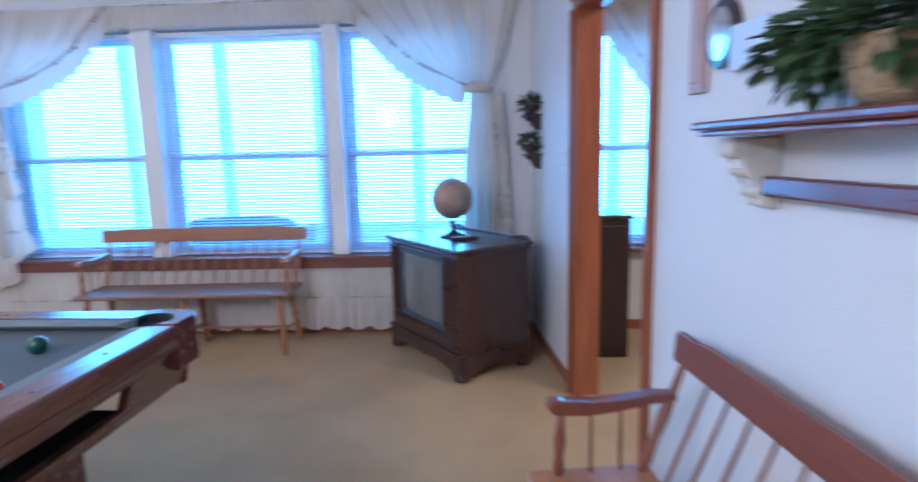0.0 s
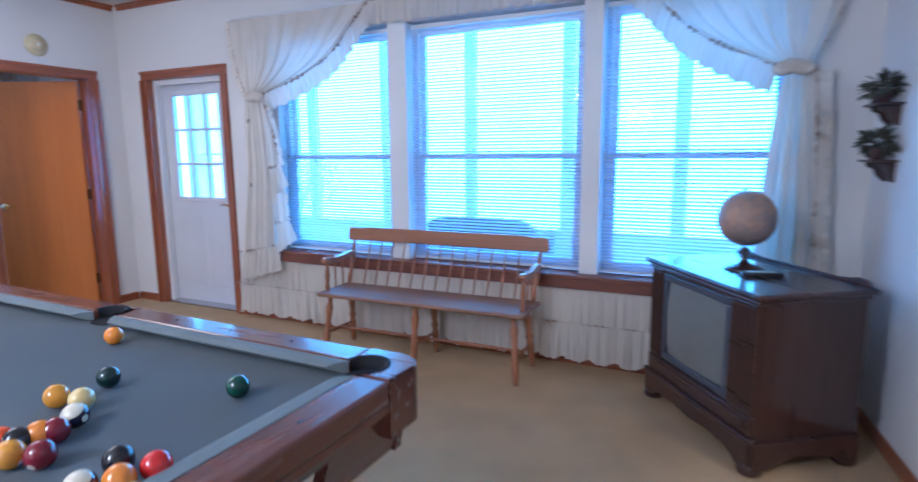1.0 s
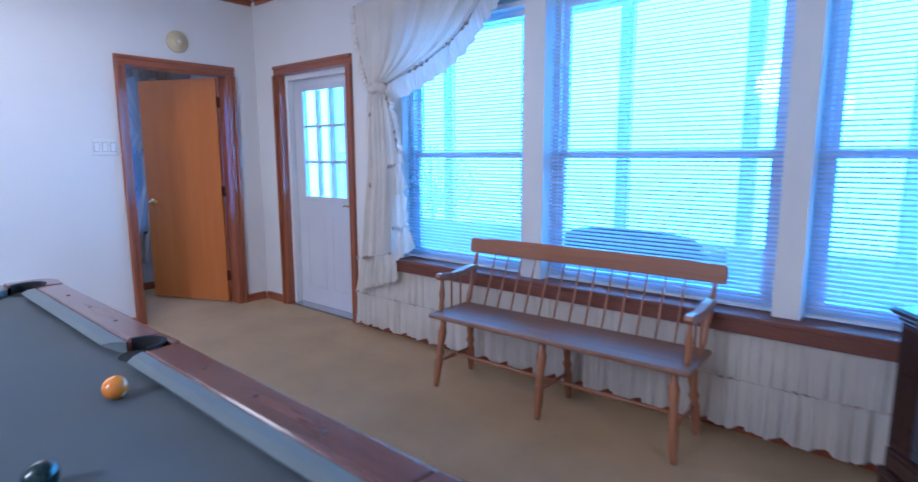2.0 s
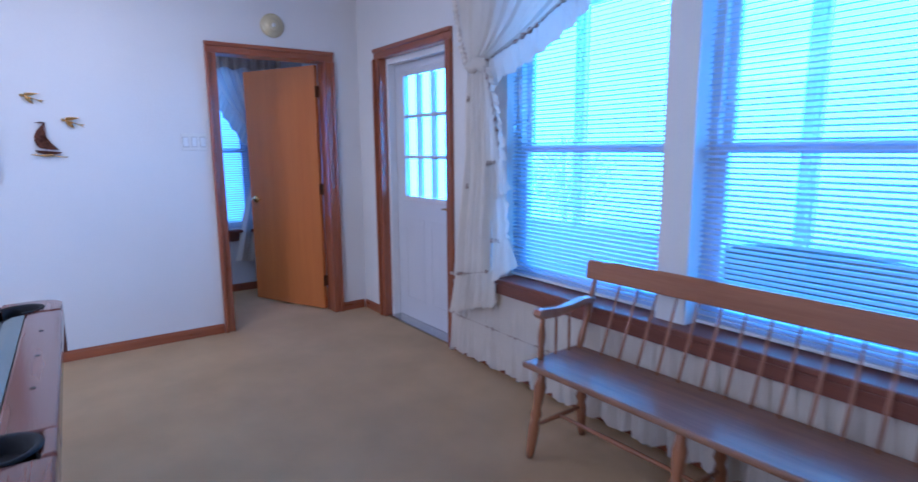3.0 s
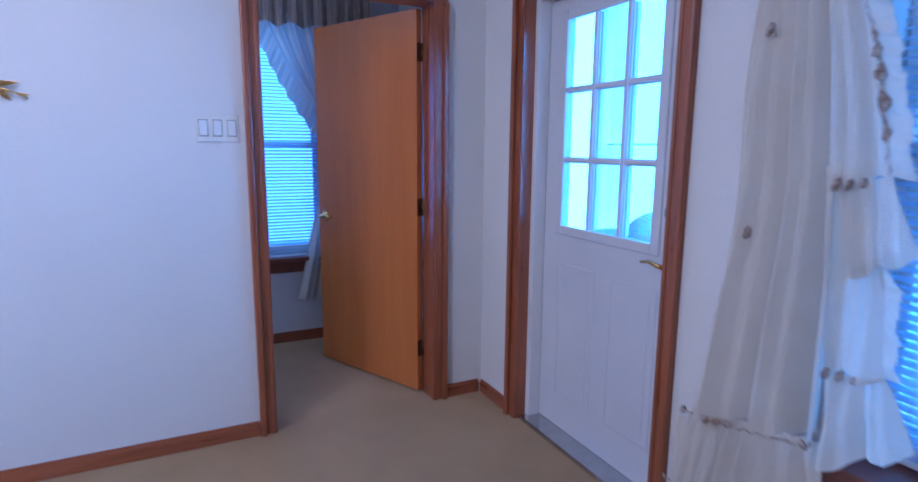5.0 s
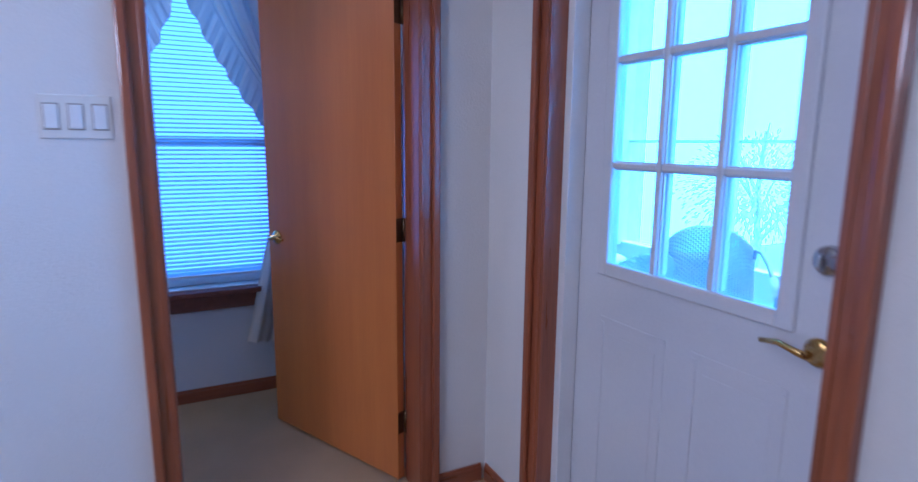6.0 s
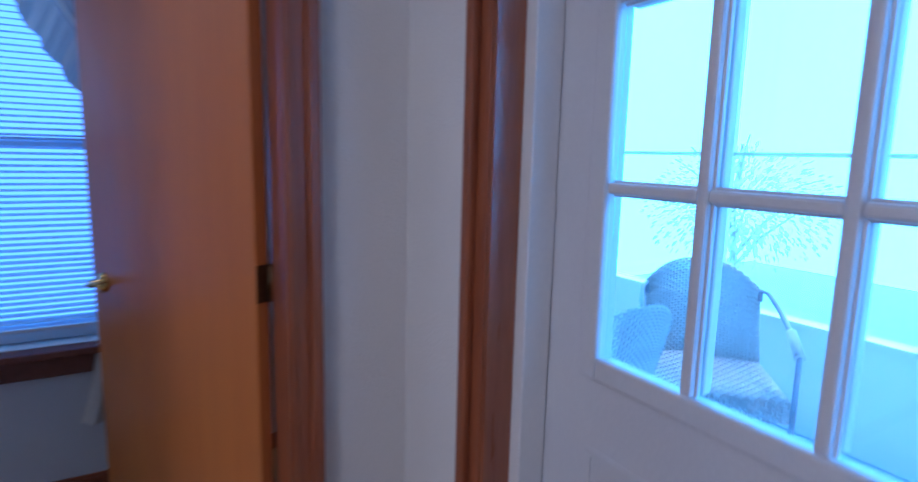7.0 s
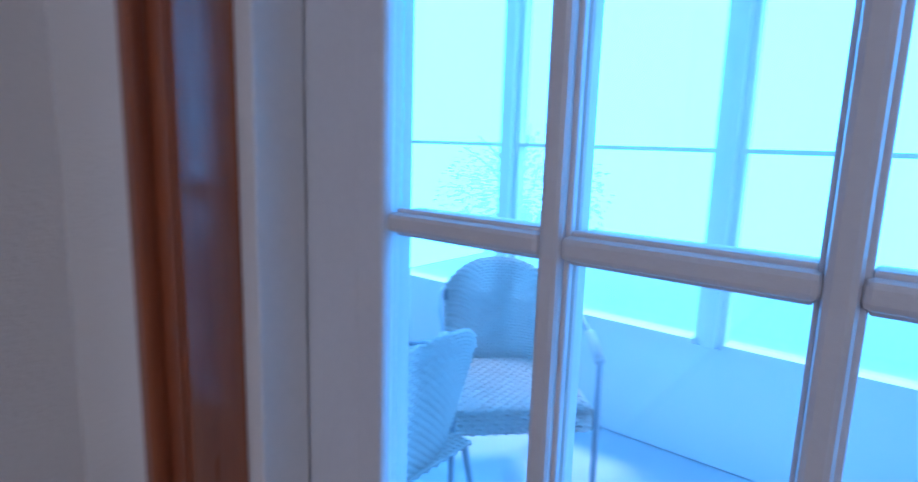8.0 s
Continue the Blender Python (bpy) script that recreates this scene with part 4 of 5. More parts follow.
def ruffle(pts, drop, folds, seed, parent, n=160, depth=0.014, flare=(0, 0, -1), name="ruffle", material=None):
    """A gathered frill hanging from a line of points."""
    bm = bmesh.new()
    fl = Vector(flare)

    def fn(u, v):
        p = path(pts, u)
        un = u + 0.35 / folds * noise.noise(Vector((u * folds * 0.7, seed * 7, 0)))
        w = wave(un * folds * 2 * math.pi, seed) * depth * (0.25 + 0.75 * v) * (0.8 + 0.5 * noise.noise(Vector((u * folds * 0.45, seed * 3, 1.5))))
        w += 0.25 * depth * noise.noise(Vector((u * folds * 2.1, v * 2.5, seed)))
        d = drop * (1 + 0.06 * math.sin(u * folds * 2 * math.pi * 0.5 + seed))
        return p + fl * d * v + Vector((0.25 * w, w - 0.004, 0))

    sheet(bm, fn, n, 6)
    return part(name, bm, material or SHEER, parent)


def braid(pts, parent, seed, r=0.008, n=90):
    """A lumpy gathered braid along an edge, one knotted cord."""
    bm = bmesh.new()
    rings, seg = [], 6
    for i in range(n + 1):
        p = path(pts, i / n) + Vector((0.003 * math.sin(i * 2.1 + seed), -0.012 + 0.003 * math.sin(i * 1.3), 0.003 * math.cos(i * 1.7)))
        d = (path(pts, min(1, (i + 0.5) / n)) - path(pts, max(0, (i - 0.5) / n))).normalized()
        q = d.to_track_quat("Z", "Y")
        rad = r * (0.12 + 0.88 * abs(math.sin(i * 0.78 + seed)) ** 2 * max(0.0, 0.45 + 0.65 * math.sin(i * 0.31 + 2 * seed + 1.3 * math.sin(i * 0.11))))
        rings.append([bm.verts.new(p + q @ Vector((rad * math.cos(2 * math.pi * k / seg), rad * math.sin(2 * math.pi * k / seg), 0))) for k in range(seg)])
    for a, b in zip(rings, rings[1:]):
        for k in range(seg):
            bm.faces.new((a[k], a[(k + 1) % seg], b[(k + 1) % seg], b[k]))
    return part("braid", bm, TRIMC, parent, "brown and cream braid trim", True)


CY = 4.055
ct = thing("window_curtain", ID, "cream tied-back curtain with ruffles and brown braid beside the windows", "curtain", "window curtains")
lead = [(-2.15, CY, 2.38), (-2.27, CY, 2.26), (-2.48, CY, 2.06), (-2.78, CY, 1.92), (-3.14, CY - 0.01, 1.81)]
outer = [(-3.43, CY, 2.38), (-3.42, CY, 2.26), (-3.39, CY, 2.10), (-3.35, CY, 1.95), (-3.28, CY - 0.01, 1.81)]
swag(outer, lead, 7, 0.4, ct)
braid(lead, ct, 0.3, 0.015, 110)
braid(outer, ct, 1.1, 0.006)
ruffle(lead, 0.135, 26, 0.7, ct, flare=(0.28, 0, -0.95))
ruffle(outer, 0.05, 18, 0.9, ct, 120, flare=(-0.9, 0, -0.3))
bm = bmesh.new()
for k in range(3):
    bmesh.ops.create_uvsphere(bm, u_segments=14, v_segments=10, radius=0.05, matrix=Matrix.Translation((-3.24 + 0.045 * k, CY - 0.02, 1.80 + 0.012 * (k % 2))) @ Matrix.Diagonal((1.1, 0.55, 0.75, 1)))
for v in bm.verts:
    v.co += 0.006 * noise.noise_vector(v.co * 40)
part("tieback", bm, SHEER, ct, "gathered cream tie", True)


def tail(top, bottom, seed, folds, parent):
    bm = bmesh.new()

    def fn(u, v):
        a, b = lerp(Vector(top[0]), Vector(top[1]), u), lerp(Vector(bottom[0]), Vector(bottom[1]), u)
        p = lerp(a, b, v)
        bulge = 0.05 * math.sin(math.pi * min(1, v * 1.1)) * (u - 0.5)
        return p + Vector((bulge, wave(u * folds * 2 * math.pi + 0.8 * v, seed) * (0.012 + 0.030 * v), 0.012 * math.sin(u * 17) * v))

    sheet(bm, fn, 70, 30)
    return part("tail", bm, SHEER, parent)




def fall(inner, outer, folds, seed, parent, depth, name="fall", flare=1.0, y=0.0, n=(80, 30)):
    """A hanging length of cloth between two edges, its folds deepening towards the hem."""
    bm = bmesh.new()

    def fn(u, v):
        a, b = path(inner, v), path(outer, v)
        un = u + 0.5 / folds * noise.noise(Vector((u * folds * 0.6, seed * 5, 0.4 * v)))
        w = wave(un * folds * 2 * math.pi + 0.5 * v, seed) * depth * (0.3 + 0.7 * v * flare)
        w += 0.3 * depth * noise.noise(Vector((u * folds * 1.6, v * 3, seed)))
        sag = 0.014 * math.sin(un * folds * 2 * math.pi + seed) * v
        return lerp(a, b, u) + Vector((0.3 * w, w + y, sag))

    sheet(bm, fn, *n)
    return part(name, bm, SHEER, parent)


# the tail below the tie, its hem frill, and two ruffled steps falling in front of the blind
fall([(-3.32, CY, 1.80), (-3.345, 4.04, 1.45), (-3.35, 4.03, 1.12), (-3.40, 4.02, 0.575)], [(-3.16, CY, 1.80), (-3.10, 4.04, 1.45), (-3.06, 4.03, 1.12), (-3.035, 4.02, 0.65)], 2.6, 1.3, ct, 0.055, "tail")
fall([(-3.405, 4.02, 0.585), (-3.415, 4.015, 0.46), (-3.435, 4.005, 0.335)], [(-3.03, 4.02, 0.655), (-3.015, 4.015, 0.56), (-2.995, 4.005, 0.465)], 7, 1.9, ct, 0.030, "hem_frill")
braid([(-3.41, 4.00, 0.58), (-3.30, 3.985, 0.60), (-3.16, 3.985, 0.625), (-3.03, 3.99, 0.655)], ct, 0.9, 0.013, 44)


def tuft(p, size, seed, parent):
    """A crumpled knot of brown lace on the cloth."""
    bm = bmesh.new()
    bmesh.ops.create_icosphere(bm, subdivisions=3, radius=1.0)
    for v in bm.verts:
        k = 1 + 0.55 * noise.noise(v.co * 2.1 + Vector((seed * 9, 0, 0)))
        v.co = Vector((v.co.x * size * 0.55 * k + 0.25 * size * v.co.z, v.co.y * 0.008, v.co.z * size * k)) + Vector(p)
    return part("lace_knot", bm, TRIMC, parent, "brown lace knot", True)


for x, z, q in ((-3.255, 1.62, 0.022), (-3.27, 1.12, 0.026)):
    tuft((x, 4.01, z), 0.75 * q, z, ct)
steps = (([(-3.15, 4.03, 1.79), (-3.10, 4.02, 1.52), (-3.06, 4.01, 1.25)], [(-3.10, 4.03, 1.78), (-2.99, 4.02, 1.50), (-2.945, 4.01, 1.285)], [(-3.035, 4.0, 1.045)], [(-2.885, 4.0, 1.125)], 0.0),
         ([(-3.10, 4.035, 1.30), (-3.07, 4.03, 1.06), (-3.045, 4.025, 0.82)], [(-3.0, 4.035, 1.30), (-2.945, 4.03, 1.08), (-2.92, 4.025, 0.855)], [(-3.02, 4.02, 0.60)], [(-2.865, 4.02, 0.70)], 1.3))
for a, b, ha, hb, sd in steps:
    fall(a, b, 1.2, 2.9 + sd, ct, 0.024, "step")
    fall([a[-1], lerp(Vector(a[-1]), Vector(ha[0]), 0.5), ha[0]], [b[-1], lerp(Vector(b[-1]), Vector(hb[0]), 0.5), hb[0]], 1.7, 0.7 + sd, ct, 0.030, "step_frill", n=(50, 14))
    for k in (0.12, 0.36, 0.6):
        tuft(lerp(Vector(a[-1]), Vector(b[-1]), k) + Vector((0, -0.022, 0.006 * math.sin(9 * k))), 0.016 - 0.009 * k, k + sd, ct)
edge = [(-3.10, 4.02, 1.78), (-3.035, 4.01, 1.64), (-2.99, 4.005, 1.50), (-2.945, 4.0, 1.285)]
braid(edge, ct, 2.2, 0.012, 46)
ruffle(edge, 0.045, 7, 2.4, ct, 90, 0.016, flare=(0.95, 0, -0.25))
ruffle([(-3.0, 4.03, 1.15), (-2.945, 4.025, 1.05), (-2.92, 4.02, 0.86)], 0.03, 4, 1.1, ct, 50, 0.014, flare=(0.95, 0, -0.25))

ct = thing("window_curtain", ID, "cream tied-back curtain with ruffles and brown braid behind the console", "curtain", "window curtains")
lead = [(-0.42, CY, 2.38), (-0.28, CY, 2.22), (-0.10, CY, 2.03), (0.10, CY, 1.90), (0.36, CY - 0.01, 1.78)]
outer = [(0.70, CY + 0.02, 2.38), (0.67, CY + 0.02, 2.26), (0.63, CY + 0.02, 2.10), (0.57, CY + 0.01, 1.93), (0.49, CY, 1.78)]
swag(outer, lead, 6, 1.4, ct)
braid(lead, ct, 0.7, 0.015, 110)
braid(outer, ct, 1.9, 0.006)
ruffle(lead, 0.135, 24, 1.7, ct, flare=(-0.28, 0, -0.95))
bm = bmesh.new()
for k in range(3):
    bmesh.ops.create_uvsphere(bm, u_segments=14, v_segments=10, radius=0.05, matrix=Matrix.Translation((0.37 + 0.045 * k, CY - 0.02, 1.77 + 0.012 * (k % 2))) @ Matrix.Diagonal((1.1, 0.55, 0.75, 1)))
for v in bm.verts:
    v.co += 0.006 * noise.noise_vector(v.co * 40)
part("tieback", bm, SHEER, ct, "gathered cream tie", True)
tail(((0.38, CY, 1.77), (0.52, CY, 1.77)), ((0.30, 4.05, 0.46), (0.66, 4.08, 0.46)), 0.3, 4, ct)
braid([(0.52, CY - 0.02, 1.77), (0.55, CY - 0.02, 1.3), (0.57, CY - 0.01, 0.9), (0.6, 4.05, 0.5)], ct, 0.2, 0.011)
ruffle([(0.52, CY, 1.77), (0.55, CY, 1.3), (0.57, CY, 0.9), (0.6, 4.06, 0.5)], 0.07, 12, 0.4, ct, 140, 0.016, flare=(0.97, 0, -0.2))

va = thing("valance", ID, "cream ruffled valance with brown braid over the windows", "valance")
vp = [(-2.18, CY, 2.385), (-1.7, CY, 2.385), (-1.3, CY, 2.385), (-0.9, CY, 2.385), (-0.40, CY, 2.385)]
ruffle(vp, 0.15, 34, 0.2, va, 260, 0.016, name="frill")
braid(vp, va, 0.5, 0.007)
bm = bmesh.new()
tube(bm, [(-3.45, CY + 0.012, 2.392), (0.71, CY + 0.012, 2.392)], 0.011, 10)
for x in (-3.43, -1.3, 0.69):
    box(bm, x - 0.01, x + 0.01, CY, 4.139, 2.382, 2.402)
part("curtain_rod", bm, WHITE, va)

# gathered skirt under the sill
sk = thing("window_skirt", ID, "cream gathered two-tier cloth skirt hanging under the window sill", "curtain")
sp = [(-3.50, 4.075, 0.51), (-2.5, 4.07, 0.51), (-1.5, 4.07, 0.51), (-0.5, 4.07, 0.51), (0.44, 4.07, 0.51)]
ruffle(sp, 0.25, 60, 0.3, sk, 760, 0.016, name="upper_tier")
sp2 = [(-3.51, 4.06, 0.30), (-2.5, 4.05, 0.30), (-1.5, 4.05, 0.30), (-0.5, 4.05, 0.30), (0.44, 4.05, 0.30)]
ruffle(sp2, 0.245, 48, 1.3, sk, 760, 0.028, name="lower_tier")
braid([(x, y - 0.008, z) for x, y, z in sp2], sk, 0.6, 0.007, 360)

# side room window
ct = thing("window_curtain", Matrix(((0, -1, 0, 0), (1, 0, 0, 0), (0, 0, 1, 0), (0, 0, 0, 1))), "pale tied-back curtain with a ruffled edge in the side room", "curtain", "window curtains")
SY = 6.10
swag([(2.50, SY, 2.28), (2.48, SY, 1.9), (2.49, SY, 1.6), (2.53, SY, 1.36)], [(3.17, SY, 2.28), (3.03, SY, 1.92), (2.88, SY, 1.64), (2.68, SY, 1.38)], 6, 0.9, ct)
ld = [(3.17, SY, 2.28), (3.03, SY, 1.92), (2.88, SY, 1.64), (2.68, SY, 1.38)]
ruffle(ld, 0.13, 18, 0.6, ct, 140, 0.016, flare=(0.4, 0, -0.9))
braid(ld, ct, 0.4, 0.006)
tail(((2.54, SY, 1.37), (2.67, SY, 1.37)), ((2.42, SY, 0.30), (2.74, SY, 0.30)), 0.6, 3.5, ct)
rd = [(3.18, SY, 2.28), (3.32, SY, 1.94), (3.48, SY, 1.66), (3.68, SY, 1.38)]
swag([(3.84, SY, 2.28), (3.84, SY, 1.9), (3.83, SY, 1.6), (3.80, SY, 1.36)], rd, 6, 1.9, ct)
ruffle(rd, 0.13, 18, 1.6, ct, 140, 0.016, flare=(-0.4, 0, -0.9))
tail(((3.68, SY, 1.37), (3.80, SY, 1.37)), ((3.38, SY, 0.30), (3.84, SY, 0.30)), 1.6, 3.5, ct)
vv = [(2.45, SY - 0.03, 2.33), (2.9, SY - 0.03, 2.33), (3.4, SY - 0.03, 2.33), (3.9, SY - 0.03, 2.33)]
ruffle(vv, 0.26, 20, 0.9, ct, 200, 0.02, name="valance", material=see_through(mat("striped_valance", (0.42, 0.33, 0.26), (0.62, 0.54, 0.46), 0.9, 30, 120, 0.2, stretch=(3, 3, 0.2), fac=0.3), 0.25))

# next room window
ct = thing("window_curtain", ID, "cream tied-back curtain in the next room", "curtain", "window curtains")
ld = [(1.16, 4.08, 2.56), (1.26, 4.08, 2.36), (1.40, 4.08, 2.14), (1.58, 4.08, 1.90), (1.74, 4.08, 1.72)]
swag([(2.35, 4.08, 2.56), (2.28, 4.08, 2.2), (2.15, 4.08, 2.0), (2.0, 4.08, 1.82), (1.88, 4.08, 1.72)], ld, 6, 0.2, ct)
ruffle(ld, 0.13, 20, 0.4, ct, 140, 0.016, flare=(-0.3, 0, -0.95))
braid(ld, ct, 0.4, 0.007)
tail(((1.74, 4.07, 1.72), (1.90, 4.08, 1.72)), ((1.62, 4.06, 0.32), (2.1, 4.08, 0.32)), 0.6, 3.5, ct)
ruffle([(1.0, 4.05, 2.46), (1.5, 4.05, 2.46), (2.0, 4.05, 2.46), (2.5, 4.05, 2.46)], 0.18, 20, 0.4, ct, 200, 0.018, name="valance")
cb = thing("dark_cabinet", pose(0.99, 3.54, 0), "dark brown wooden cabinet beyond the opening", "cabinet")
bm = bmesh.new()
box(bm, 0, 0.37, 0, 0.40, 0.0, 0.90, 0.006)
part("body", bm, CABW, cb)
bm = bmesh.new()
box(bm, -0.012, 0.382, -0.012, 0.41, 0.90, 0.925, 0.006)
part("top", bm, DARK, cb)
bm = bmesh.new()
box(bm, 0.02, 0.35, -0.012, 0.001, 0.06, 0.86, 0.005)
part("door", bm, CABW, cb)

# ---- on the west wall ----
WX = -4.915
# dark tone that draws the shadow line round each switch rocker
SHADOW_RIM = mat("rocker_shadow_rim", (0.34, 0.30, 0.27), (0.28, 0.25, 0.22), 0.5, 30, 60, 0.01)
swp = thing("light_switch", pose(WX, 2.785, 1.345, 0, 0, 90), "white triple light switch plate on the wall", "light switch", "light switches")


def switch_parts(t, w, gangs):
    bm = bmesh.new()
    box(bm, 0, w, -0.006, 0, 0, 0.115, 0.003)
    part("plate", bm, PLASTIC, t)
    for i in range(gangs):
        x = w * (i + 0.5) / gangs
        bm = bmesh.new()
        box(bm, x - 0.016, x + 0.016, -0.010, -0.005, 0.026, 0.089, 0.003, pose(0, 0, 0))
        part("rocker", bm, WHITE, t)
        # thin dark plate as the rocker's painted shadow rim
        bm = bmesh.new()
        box(bm, x - 0.0185, x + 0.0185, -0.0072, -0.0055, 0.0225, 0.0925, 0.0)
        part("surround", bm, SHADOW_RIM, t)


switch_parts(swp, 0.165, 3)
# bring the plate's front to the room side
swp.matrix_world = Matrix(((0, -1, 0, WX), (1, 0, 0, 2.785), (0, 0, 1, 1.345), (0, 0, 0, 1)))
sw3 = thing("light_switch", EAST @ pose(0.84, 0, 1.225), "white double light switch plate on the wall by the opening", "light switch", "light switches")
switch_parts(sw3, 0.115, 2)

ch = thing("door_chime", pose(WX, 3.46, 2.24, 0, 90, 0), "round cream plastic alarm sounder above the doorway", "alarm")
bm = bmesh.new()
lathe(bm, [(0.085, 0), (0.085, 0.012), (0.07, 0.02), (0.045, 0.024), (0.042, 0.034), (0.03, 0.04), (0.012, 0.041)], 32)
CREAM = mat("aged_cream_plastic", (0.62, 0.54, 0.33), (0.55, 0.47, 0.28), 0.4, 10, 60, 0.02)
part("housing", bm, CREAM, ch)
bm = bmesh.new()
lathe(bm, [(0.014, 0.040), (0.014, 0.046), (0.009, 0.049)], 16)
part("grille", bm, PLASTIC, ch)

COPPER = mat("copper_patina", (0.22, 0.09, 0.055), (0.06, 0.03, 0.022), 0.3, 14, 60, 0.05, 0.85, fac=0.3)


def wall_bird(y, z, s, tilt):
    """A thin cast swallow: body, wings and forked tail, raised off the wall."""
    t = thing("brass_bird", Matrix.Translation((WX + 0.014, y, z)) @ pose(0, 0, 0, 0, 0, 90) @ pose(0, 0, 0, 0, tilt, 0), "brass swallow wall ornament in flight", "wall ornament", "brass swallows")
    bm = bmesh.new()
    tube(bm, [(-0.055 * s, 0, 0.012 * s), (-0.045 * s, 0, 0.012 * s), (-0.02 * s, 0, 0.004 * s), (0.01 * s, 0, -0.006 * s), (0.035 * s, 0, -0.014 * s)], 0.007 * s, 8, 0.003 * s)
    bmesh.ops.create_uvsphere(bm, u_segments=10, v_segments=8, radius=0.0095 * s, matrix=Matrix.Translation((-0.046 * s, 0, 0.012 * s)))
    part("body", bm, BRASS, t, "", True)
    for pts in ([(-0.035, 0.014), (-0.03, 0.027), (-0.005, 0.030), (0.045, 0.026), (0.02, 0.017), (-0.01, 0.008)], [(-0.03, 0.002), (-0.005, -0.002), (0.0, -0.012), (0.012, -0.042), (-0.012, -0.03), (-0.03, -0.012)]):
        bm = bmesh.new()
        slab(bm, [(x * s, z2 * s) for x, z2 in pts], 0.003, pose(0, -0.004, 0, 6, 0, 0), 0.0008)
        part("wing", bm, BRASS, t)
    bm = bmesh.new()
    slab(bm, [(x * s, z2 * s) for x, z2 in ((0.028, -0.010), (0.072, -0.016), (0.05, -0.020), (0.066, -0.034), (0.03, -0.018))], 0.003, None, 0.0006)
    part("tail", bm, BRASS, t)
    return t


wall_bird(1.98, 1.665, 0.95, 0)
wall_bird(2.172, 1.525, 1.0, 0)
bt = thing("brass_boat", Matrix.Translation((WX + 0.012, 2.025, 1.32)) @ pose(0, 0, 0, 0, 0, 90), "copper and brass sailing boat wall ornament", "wall ornament")
bm = bmesh.new()
sail = [(-0.032, 0.046), (-0.046, 0.066), (-0.054, 0.092), (-0.05, 0.122), (-0.036, 0.152), (-0.014, 0.178), (-0.004, 0.192), (0.004, 0.19), (0.0, 0.165), (0.002, 0.135), (0.012, 0.105), (0.03, 0.075), (0.068, 0.034), (0.02, 0.036)]
slab(bm, sail, 0.004, pose(0, -0.006, 0), 0.001)
part("sail", bm, COPPER, bt)
bm = bmesh.new()
slab(bm, [(-0.055, 0.035), (0.075, 0.022), (0.08, 0.016), (0.05, 0.006), (-0.015, 0.008), (-0.045, 0.018)], 0.008, pose(0, -0.006, 0), 0.001)
part("hull", bm, COPPER, bt)
bm = bmesh.new()
tube(bm, [(-0.075, -0.004, 0.008), (-0.03, -0.006, 0.003), (0.02, -0.004, 0.004), (0.06, -0.006, -0.006), (0.105, -0.004, -0.010)], 0.0035, 6)
tube(bm, [(-0.06, -0.004, 0.005), (-0.01, -0.005, -0.003), (0.05, -0.004, -0.003)], 0.0025, 6)
part("wave", bm, BRASS, bt, "brass wave lines")
bm = bmesh.new()
tube(bm, [(0.004, -0.003, 0.03), (0.006, -0.003, 0.20)], 0.0022, 6)
slab(bm, [(-0.045, 0.198), (-0.01, 0.204), (0.012, 0.197), (0.008, 0.192), (-0.02, 0.193)], 0.003, pose(0, -0.004, 0))
part("mast", bm, COPPER, bt)

# framed picture, of which the edge shows
pic = thing("framed_picture", Matrix(((0, -1, 0, WX), (1, 0, 0, 0.98), (0, 0, 1, 1.17), (0, 0, 0, 1))), "large picture in a dark stained wooden frame with a gilt lip", "picture")
PW_, PH_ = 0.80, 0.86
bm = bmesh.new()
for b in ((0, 0.075, 0, PH_), (PW_ - 0.075, PW_, 0, PH_), (0.075, PW_ - 0.075, 0, 0.075), (0.075, PW_ - 0.075, PH_ - 0.075, PH_)):
    box(bm, b[0], b[1], -0.035, 0, b[2], b[3], 0.008)
part("frame", bm, TRIM, pic)
bm = bmesh.new()
for b in ((0.075, 0.098, 0.075, PH_ - 0.075), (PW_ - 0.098, PW_ - 0.075, 0.075, PH_ - 0.075), (0.098, PW_ - 0.098, 0.075, 0.098), (0.098, PW_ - 0.098, PH_ - 0.098, PH_ - 0.075)):
    box(bm, b[0], b[1], -0.024, -0.002, b[2], b[3], 0.004)
part("lip", bm, mat("dark_lip", (0.05, 0.03, 0.02), (0.03, 0.02, 0.015), 0.4, 20, 60, 0.02), pic)
boxes("canvas", mat("canvas", (0.42, 0.34, 0.20), (0.30, 0.24, 0.13), 0.7, 4, 200, 0.2, fac=0.3), pic, (0.098, PW_ - 0.098, -0.012, -0.002, 0.098, PH_ - 0.098))

# ---- on the east wall: shelf, plants ----
sh = thing("wall_shelf", EAST @ pose(2.736, 0, -0.036), "dark mahogany wall shelf on cream scrolled brackets with a lower bar", "shelf")
SL = 1.75
bm = bmesh.new()
box(bm, 0, SL, -0.175, -0.002, 1.412, 1.432, 0.006)
box(bm, 0.02, SL - 0.02, -0.165, -0.002, 1.398, 1.411, 0.004)
part("board", bm, MAHOG, sh)
SCROLL = mat("cream_resin", (0.66, 0.62, 0.54), (0.50, 0.46, 0.38), 0.6, 14, 60, 0.15, fac=0.3)
